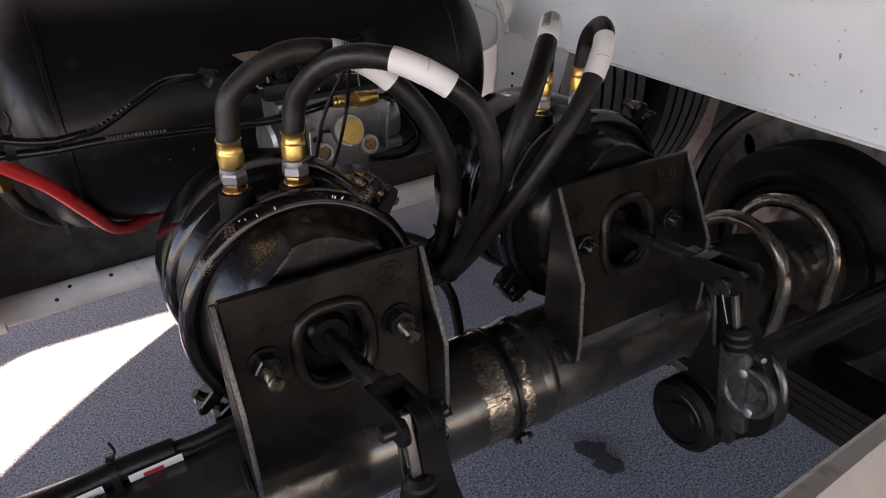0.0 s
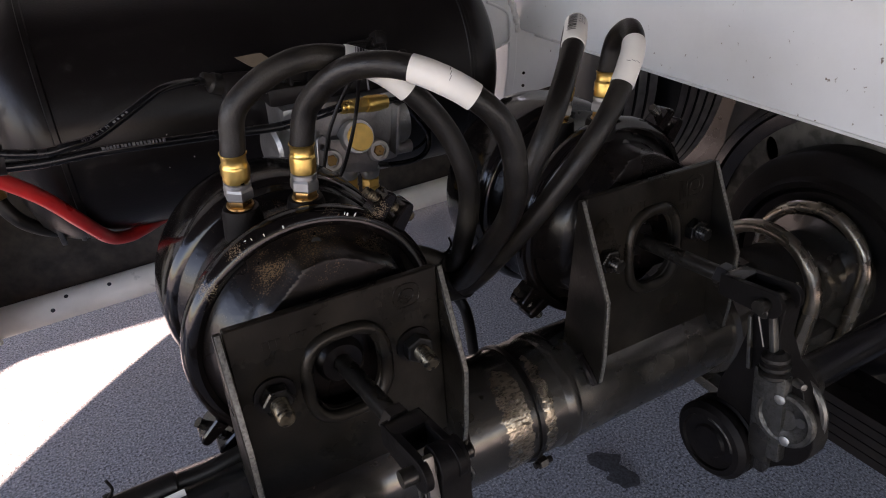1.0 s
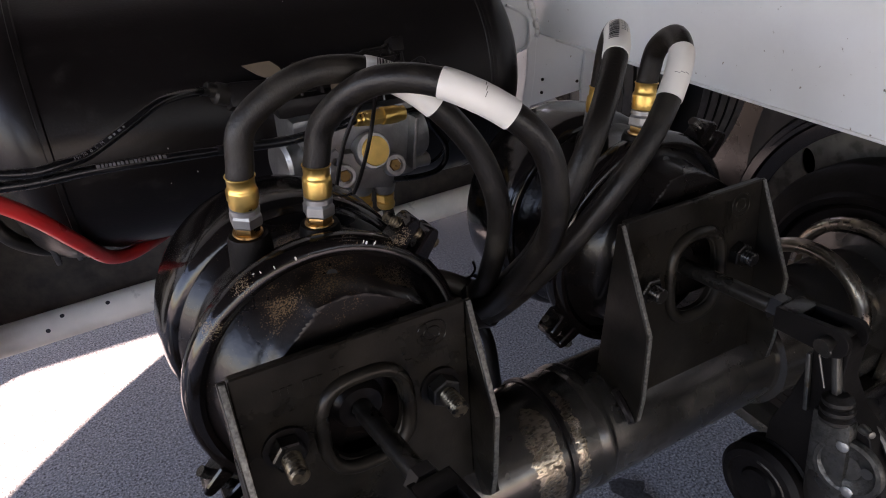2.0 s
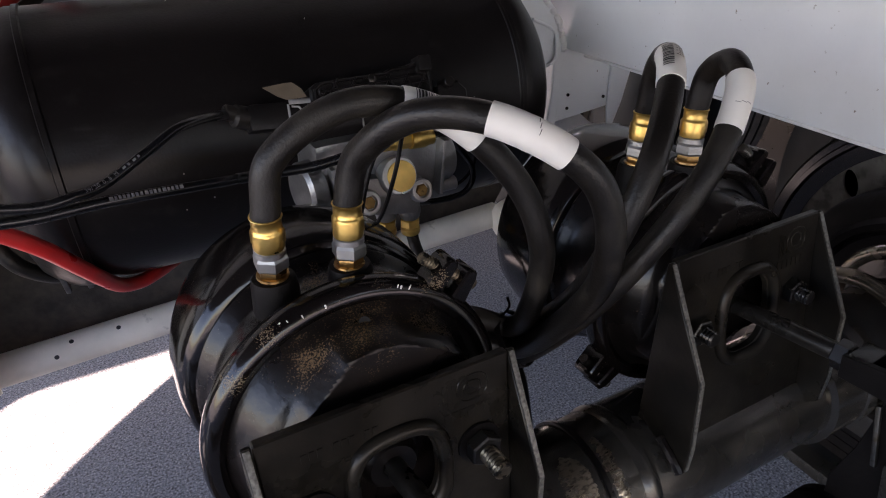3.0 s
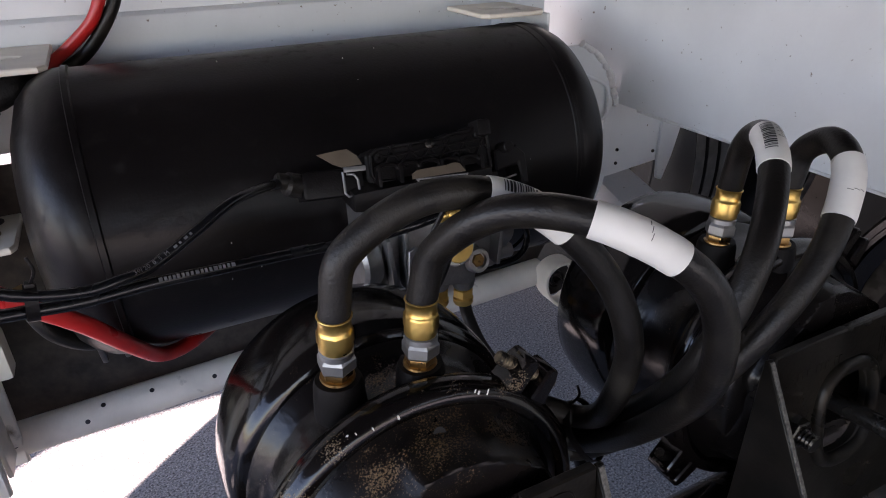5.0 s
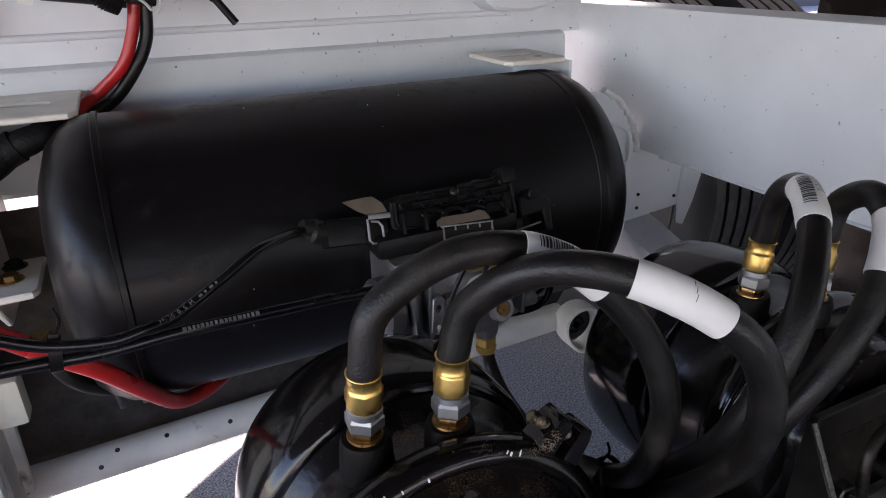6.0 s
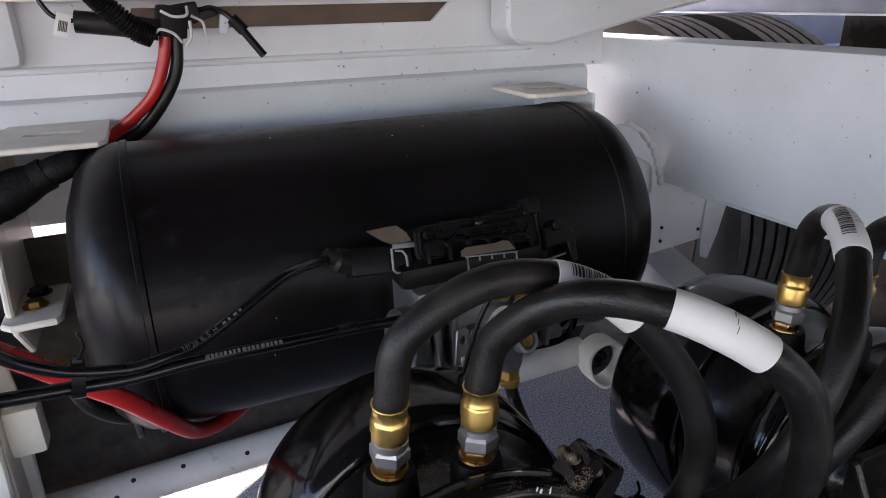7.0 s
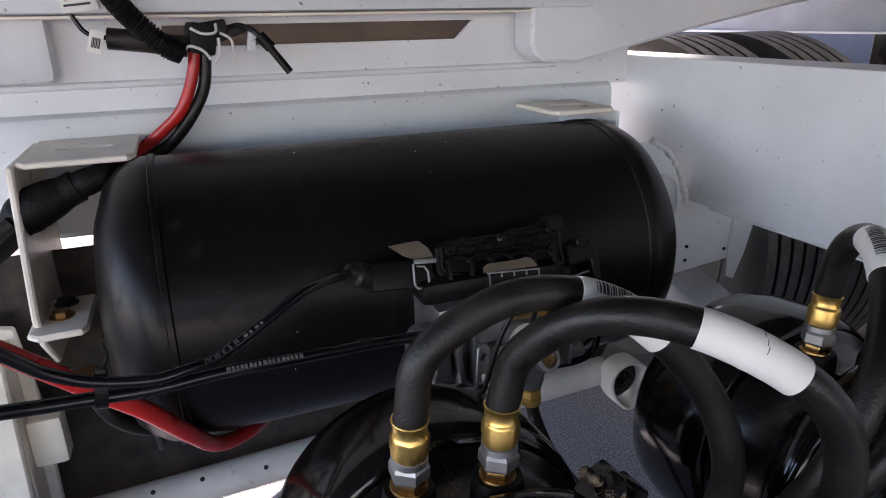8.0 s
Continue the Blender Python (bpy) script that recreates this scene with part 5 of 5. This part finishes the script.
part("brass_elbow", hexa((0.530, 1.080, 0.550), (0.1, -0.2, -1), 0.0105, 0.020), M_BRASS2, valve)
part("bracket_ear", plate([(0.0, 0.0), (0.012, 0.0), (0.015, 0.034), (0.010, 0.040), (0.002, 0.036)], Matrix.Translation((0.524, 1.050, 0.582)) @ XZ, 0.004, [ring(0.008, 0.026, 0.0028, 0.004, 10)], 0.0008), M_ZINC, valve)

tee = thing("brass_tee", (0.60, 1.045, 0.638), "polished brass inline tube fitting above the valve", "tube fitting")
tw = Vector((0.059, 0.007, -0.005)).normalized()
t0 = Vector((0.555, 1.038, 0.653))
part("fitting_body", hexa(t0 + tw * 0.012, tw, 0.0082, 0.022, lathe([(0, 0), (0.0066, 0), (0.0074, 0.002), (0.0074, 0.005), (0.006, 0.0065), (0.0075, 0.008), (0.0075, 0.013), (0, 0.013)], place(t0, tw), 20)), M_BRASS, tee)
part("collar", lathe([(0, 0.033), (0.0092, 0.033), (0.0096, 0.035), (0.0096, 0.050), (0.0082, 0.055), (0.0080, 0.060), (0.005, 0.060), (0.005, 0.056), (0, 0.056)], place(t0, tw), 24), M_BRASS, tee)


def cable(ctrl, r, mat, label, category="cable", group="", n=12, name="cable", sides=12):
    pts = curve_points(ctrl, n)
    t = thing(name, tuple(pts[0]), label, category, group)
    part("jacket", sweep(pts, r, sides), mat, t)
    return t, pts


# air line through the fitting, and the line into the module
sensor, s_pts = cable([(0.428, 1.108, 0.686), (0.405, 1.080, 0.695), (0.376, 1.052, 0.699), (0.345, 1.035, 0.688), (0.309, 1.020, 0.674), (0.285, 1.010, 0.673), (0.263, 1.005, 0.673),
                       (0.230, 1.000, 0.682), (0.207, 0.995, 0.696), (0.193, 0.990, 0.711), (0.170, 0.98, 0.74)], 0.0043, M_NYLON, "glossy black cable into the control module, with pale print", "cable")
line, l_pts = cable([(0.555, 1.038, 0.653), (0.525, 1.040, 0.648), (0.485, 1.048, 0.641), (0.435, 1.045, 0.645), (0.367, 1.030, 0.654), (0.308, 1.020, 0.660), (0.262, 1.012, 0.662),
                     (0.227, 1.008, 0.666), (0.196, 1.000, 0.672), (0.174, 0.990, 0.679), (0.110, 0.96, 0.70)], 0.0050, M_NYLON, "black nylon air line with pale print along it", "air line")
cable([(0.613, 1.045, 0.648), (0.648, 1.080, 0.634), (0.683, 1.12, 0.603), (0.710, 1.12, 0.562), (0.695, 1.12, 0.533), (0.637, 1.12, 0.535), (0.60, 1.11, 0.56)], 0.0038, M_NYLON, "thin black air line looping behind the valve", "air line")
cable([(0.640, 1.11, 0.625), (0.685, 1.12, 0.610), (0.716, 1.125, 0.575), (0.690, 1.125, 0.545), (0.62, 1.12, 0.556)], 0.0020, M_NYLON, "thin black wire looping beside the valve", "wire")


def bars_along(pts, parent, s0, count, r, widths, gaps, seed, a0, a1, mat=M_INKW):
    rnd = random.Random(seed)
    s = s0
    for k in range(count):
        w = rnd.choice(widths)
        part("print_bar", sweep(cut_between(pts, s, s + w, 0.001), r, 4, None, False, a0, a1, up=(0, -0.75, 0.66)), mat, parent)
        s += w + rnd.choice(gaps)




def printed(words, size, p, way, toward):
    """Flat letters that run along way and face toward."""
    f = bpy.data.curves.new("print", "FONT")
    f.body, f.size, f.extrude = words, size, 0.00008
    tmp = bpy.data.objects.new("print", f)
    me = bpy.data.meshes.new_from_object(tmp)
    bpy.data.objects.remove(tmp)
    x = Vector(way).normalized()
    z = Vector(toward)
    z = (z - x * z.dot(x)).normalized()
    me.transform(Matrix.Translation(p) @ Matrix((x, z.cross(x), z)).transposed().to_4x4())
    b = bmesh.new()
    b.from_mesh(me)
    bpy.data.meshes.remove(me)
    return b


def letters_along(words, size, pts, s0, parent, toward, r, gap=0.75):
    s = s0
    for ch in words:
        if ch != " ":
            seg = cut_between(pts, s - 0.001, s + 0.001, 0.001)
            way = (seg[0] - seg[-1]).normalized()
            up = (Vector(toward) - way * Vector(toward).dot(way)).normalized()
            part("letter", printed(ch, size, seg[1] + up * r - up.cross(way) * size * 0.35, way, up), M_INKW, parent, "", 0)
        s -= size * gap


letters_along("39/20 0.5 M", 0.0046, s_pts, 0.172, sensor, (-0.1, -0.72, 0.66), 0.0045, 0.58)
bars_along(s_pts, sensor, 0.120, 4, 0.0046, (0.002, 0.003), (0.002, 0.003), 3, -12, 14)
bars_along(l_pts, line, 0.193, 17, 0.0053, (0.0022, 0.003), (0.0009, 0.0013), 5, -18, 18, M_INKW)
bars_along(l_pts, line, 0.43, 4, 0.0053, (0.003, 0.004), (0.002, 0.003), 7, -25, 25)
strap_tie((0.232, 1.004, 0.674), (-1, -0.1, 0.15), 0.0065, 0.0125, 0.008, "black plastic tie holding cable and air line together")

cable([(0.10, 1.07, 0.735), (0.150, 1.080, 0.688), (0.185, 1.087, 0.654), (0.212, 1.093, 0.627), (0.244, 1.105, 0.592), (0.270, 1.140, 0.540), (0.290, 1.180, 0.495), (0.311, 1.205, 0.478), (0.333, 1.225, 0.474), (0.36, 1.27, 0.462)], 0.0082, M_RED, "thick red power cable hanging in front of the tank", "cable", sides=16)

# hose into the tank's drain at the left
stub, _ = cable([(0.187, 1.222, 0.578), (0.190, 1.222, 0.550), (0.203, 1.222, 0.522), (0.226, 1.235, 0.497), (0.252, 1.262, 0.478)], 0.0088, M_RUBBER, "short black hose with brass fitting under the tank", "air hose", name="drain_hose")
part("brass_fitting", hexa((0.188, 1.222, 0.556), (-0.1, 0, 1), 0.0135, 0.026), M_BRASS2, stub, "tarnished brass fitting")

# hose from the valve down past the chamber
cable([(0.601, 1.078, 0.530), (0.603, 1.070, 0.507), (0.602, 1.040, 0.490), (0.605, 1.000, 0.478), (0.622, 0.96, 0.455), (0.645, 0.92, 0.42), (0.65, 0.90, 0.35)], 0.0070, M_RUBBER, "black rubber air hose down from the valve", "air hose", name="valve_hose")
cable([(0.576, 1.088, 0.530), (0.572, 1.085, 0.500), (0.555, 1.06, 0.470), (0.52, 1.03, 0.45), (0.46, 1.02, 0.44)], 0.0085, M_RUBBER, "black rubber air hose down from the valve", "air hose", name="valve_hose")

# loose tie tails hanging in front of the valve
for ctrl in (((0.561, 1.00, 0.699), (0.549, 1.015, 0.670), (0.535, 1.02, 0.639), (0.527, 1.022, 0.610), (0.523, 1.03, 0.579)),
             ((0.566, 1.00, 0.697), (0.567, 1.018, 0.657), (0.559, 1.02, 0.624), (0.549, 1.03, 0.584), (0.540, 1.05, 0.550))):
    cable(ctrl, 0.0022, M_PLASTIC, "thin black tie strap hanging before the valve", "tie strap", "tie straps", name="tie_strap", sides=8)

# ---- harness above the tank ----
loom, _ = cable([(0.250, 1.34, 0.752), (0.225, 1.30, 0.757), (0.189, 1.30, 0.744), (0.150, 1.30, 0.725), (0.119, 1.295, 0.694), (0.07, 1.28, 0.65)], lambda u: 0.0130 + 0.0085 * math.exp(-((u - 0.55) / 0.15) ** 2) - 0.004 * max(0, u - 0.7) / 0.3 + 0.0018 * noise.noise((u * 16, 3.3, 0)),
                 M_TAPE, "thick black taped cable loom beside the tank's end", "cable loom", sides=18, n=20)
part("tape_end", sweep([Vector((0.200, 1.30, 0.7490)), Vector((0.185, 1.30, 0.7420))], 0.0165, 18), M_TAPE, loom)
cable([(0.140, 1.283, 0.722), (0.112, 1.275, 0.704), (0.07, 1.26, 0.69)], 0.008, M_RUBBER, "black cable leaving the taped loom", "cable")
cable([(0.333, 1.40, 0.880), (0.331, 1.40, 0.867), (0.324, 1.40, 0.839), (0.308, 1.402, 0.805), (0.282, 1.415, 0.779), (0.249, 1.43, 0.753)], 0.0068, M_RED, "red battery cable hanging behind the tank", "cable")
cable([(0.345, 1.405, 0.880), (0.343, 1.405, 0.867), (0.337, 1.405, 0.831), (0.320, 1.405, 0.800), (0.293, 1.418, 0.767), (0.262, 1.43, 0.746)], 0.0072, M_RUBBER, "black battery cable hanging behind the tank", "cable")
conduit = [Vector(p) for p in curve_points([(0.225, 1.34, 0.985), (0.244, 1.355, 0.953), (0.259, 1.368, 0.926), (0.276, 1.380, 0.903), (0.301, 1.388, 0.878), (0.318, 1.392, 0.869)], 40)]
cd = thing("corrugated_conduit", tuple(conduit[-1]), "black corrugated plastic conduit running up from the connectors", "conduit")
part("conduit_tube", sweep(conduit, lambda u: 0.0112 + 0.0012 * (1 if int(u * 90) % 2 else -1), 16), M_PLASTIC, cd)
cable([(0.244, 1.405, 0.887), (0.278, 1.402, 0.883), (0.325, 1.402, 0.876)], 0.0118, M_RUBBER, "thick black cable sleeve lying along the crossmember", "cable sleeve", name="cable_sleeve", sides=16)
cable([(0.206, 1.41, 0.96), (0.212, 1.405, 0.920), (0.215, 1.403, 0.908), (0.225, 1.402, 0.893), (0.246, 1.402, 0.887)], 0.0026, M_NYLON, "thin black wire with white tags", "wire")
tag = thing("wire_tag", (0.232, 1.393, 0.883), "small white paper tag with bar print on a wire", "wire tag", "wire tags")
part("tag_paper", box((0.014, 0.0008, 0.024), pose(0.2325, 1.392, 0.884, 0, 18, 0), 0.0002), M_LABEL, tag)
for k in range(6):
    part("tag_bar", box((0.0008 + 0.0004 * (k % 2), 0.0004, 0.011), pose(0.2290 + 0.0014 * k, 1.3913, 0.8840 - 0.0004 * k, 0, 18, 0)), M_INK, tag)
tag2 = thing("wire_tag", (0.221, 1.398, 0.93), "white printed paper label wrapped on the wire", "wire tag", "wire tags")
part("tag_paper", box((0.036, 0.001, 0.042), pose(0.222, 1.391, 0.936, 0, -6, 0), 0.0003), M_LABEL, tag2)
for k in range(5):
    part("tag_bar", box((0.026 - 0.004 * (k % 3), 0.0004, 0.0024), pose(0.222, 1.3902, 0.922 + 0.0062 * k, 0, -6, 0)), M_REDINK if k == 1 else M_INK, tag2)
hub = thing("connector_cluster", (0.345, 1.41, 0.87), "black cable connectors tied together with white wire", "connector")
part("connector", box((0.030, 0.030, 0.034), pose(0.340, 1.405, 0.884, 0, 10, 12), 0.004), M_PLASTIC, hub)
part("connector", box((0.040, 0.024, 0.020), pose(0.352, 1.425, 0.893, 0, -8, 0), 0.003), M_PLASTIC, hub)
part("connector", box((0.034, 0.020, 0.010), pose(0.378, 1.430, 0.890, 0, -20, 0), 0.002), M_PLASTIC, hub)
M_WIREW = material("white_wire_jacket", (0.75, 0.75, 0.74), 0.4, vary=0.05, bump=0)
for pts in (((0.322, 1.388, 0.874), (0.328, 1.383, 0.877), (0.340, 1.383, 0.872), (0.348, 1.388, 0.862)),
            ((0.330, 1.388, 0.896), (0.342, 1.384, 0.890), (0.356, 1.386, 0.891), (0.358, 1.395, 0.900)),
            ((0.352, 1.388, 0.858), (0.358, 1.388, 0.868), (0.359, 1.39, 0.885)),
            ((0.362, 1.402, 0.890), (0.373, 1.398, 0.883), (0.375, 1.396, 0.868))):
    part("white_wire", sweep(curve_points(pts, 8), 0.0016, 8), M_WIREW, hub, "white wire loop")
probe = thing("sensor_probe", (0.40, 1.41, 0.88), "short black plug hanging from a bent bracket on its lead", "plug")
part("lead", sweep(curve_points([(0.372, 1.43, 0.895), (0.386, 1.42, 0.898), (0.399, 1.405, 0.892), (0.408, 1.398, 0.883)], 8), 0.0030, 10), M_RUBBER, probe)
part("plug_body", sweep([Vector((0.406, 1.400, 0.886)), Vector((0.418, 1.396, 0.872))], 0.0070, 14), M_PLASTIC, probe)
part("plug_tip", sweep([Vector((0.416, 1.396, 0.873)), Vector((0.436, 1.386, 0.844))], 0.0046, 12), M_PLASTIC, probe)
part("clip", box((0.010, 0.012, 0.022), pose(0.398, 1.415, 0.880, 0, 10, 0), 0.001), M_WHITE, probe)

# ---- sensor cable on the axle with its tag ----
ac, _ = cable([(0.10, 0.770, 0.458), (0.211, 0.783, 0.4555), (0.239, 0.785, 0.457), (0.285, 0.786, 0.458), (0.314, 0.787, 0.457), (0.344, 0.790, 0.459), (0.42, 0.80, 0.462), (0.48, 0.83, 0.470), (0.53, 0.88, 0.475)],
              lambda u: 0.0100 if u < 0.40 else 0.0064, M_RUBBER, "black sensor cable lying on top of the axle", "cable", name="sensor_cable", n=16)
part("paper_tag", sweep([Vector((0.2530, 0.7825, 0.4570)), Vector((0.2960, 0.7845, 0.4580))], 0.0112, 10, None, False, -10, 85, up=(0, -1, 0.1)), M_LABEL, ac, "white paper tag with red print")
part("tag_print", sweep([Vector((0.2640, 0.7830, 0.4572)), Vector((0.2800, 0.7838, 0.4576))], 0.0116, 6, None, False, 5, 50, up=(0, -1, 0.1)), M_REDINK, ac, "red print")
part("paper_tag", sweep([Vector((0.190, 0.781, 0.4545)), Vector((0.233, 0.7837, 0.4560))], 0.0112, 10, None, False, -10, 85, up=(0, -1, 0.1)), M_LABEL, ac, "white paper tag with black print")
for k in range(6):
    x = 0.198 + 0.0056 * k
    part("print_bar", sweep([Vector((x, 0.7815, 0.4548)), Vector((x + 0.0032, 0.7817, 0.4549))], 0.0116, 5, None, False, 10, 60, up=(0, -1, 0.1)), M_INK, ac)
strap_tie((0.244, 0.785, 0.452), (1, 0.03, 0.02), 0.012, 0.018, 0.006, "black plastic tie round the sensor cable")
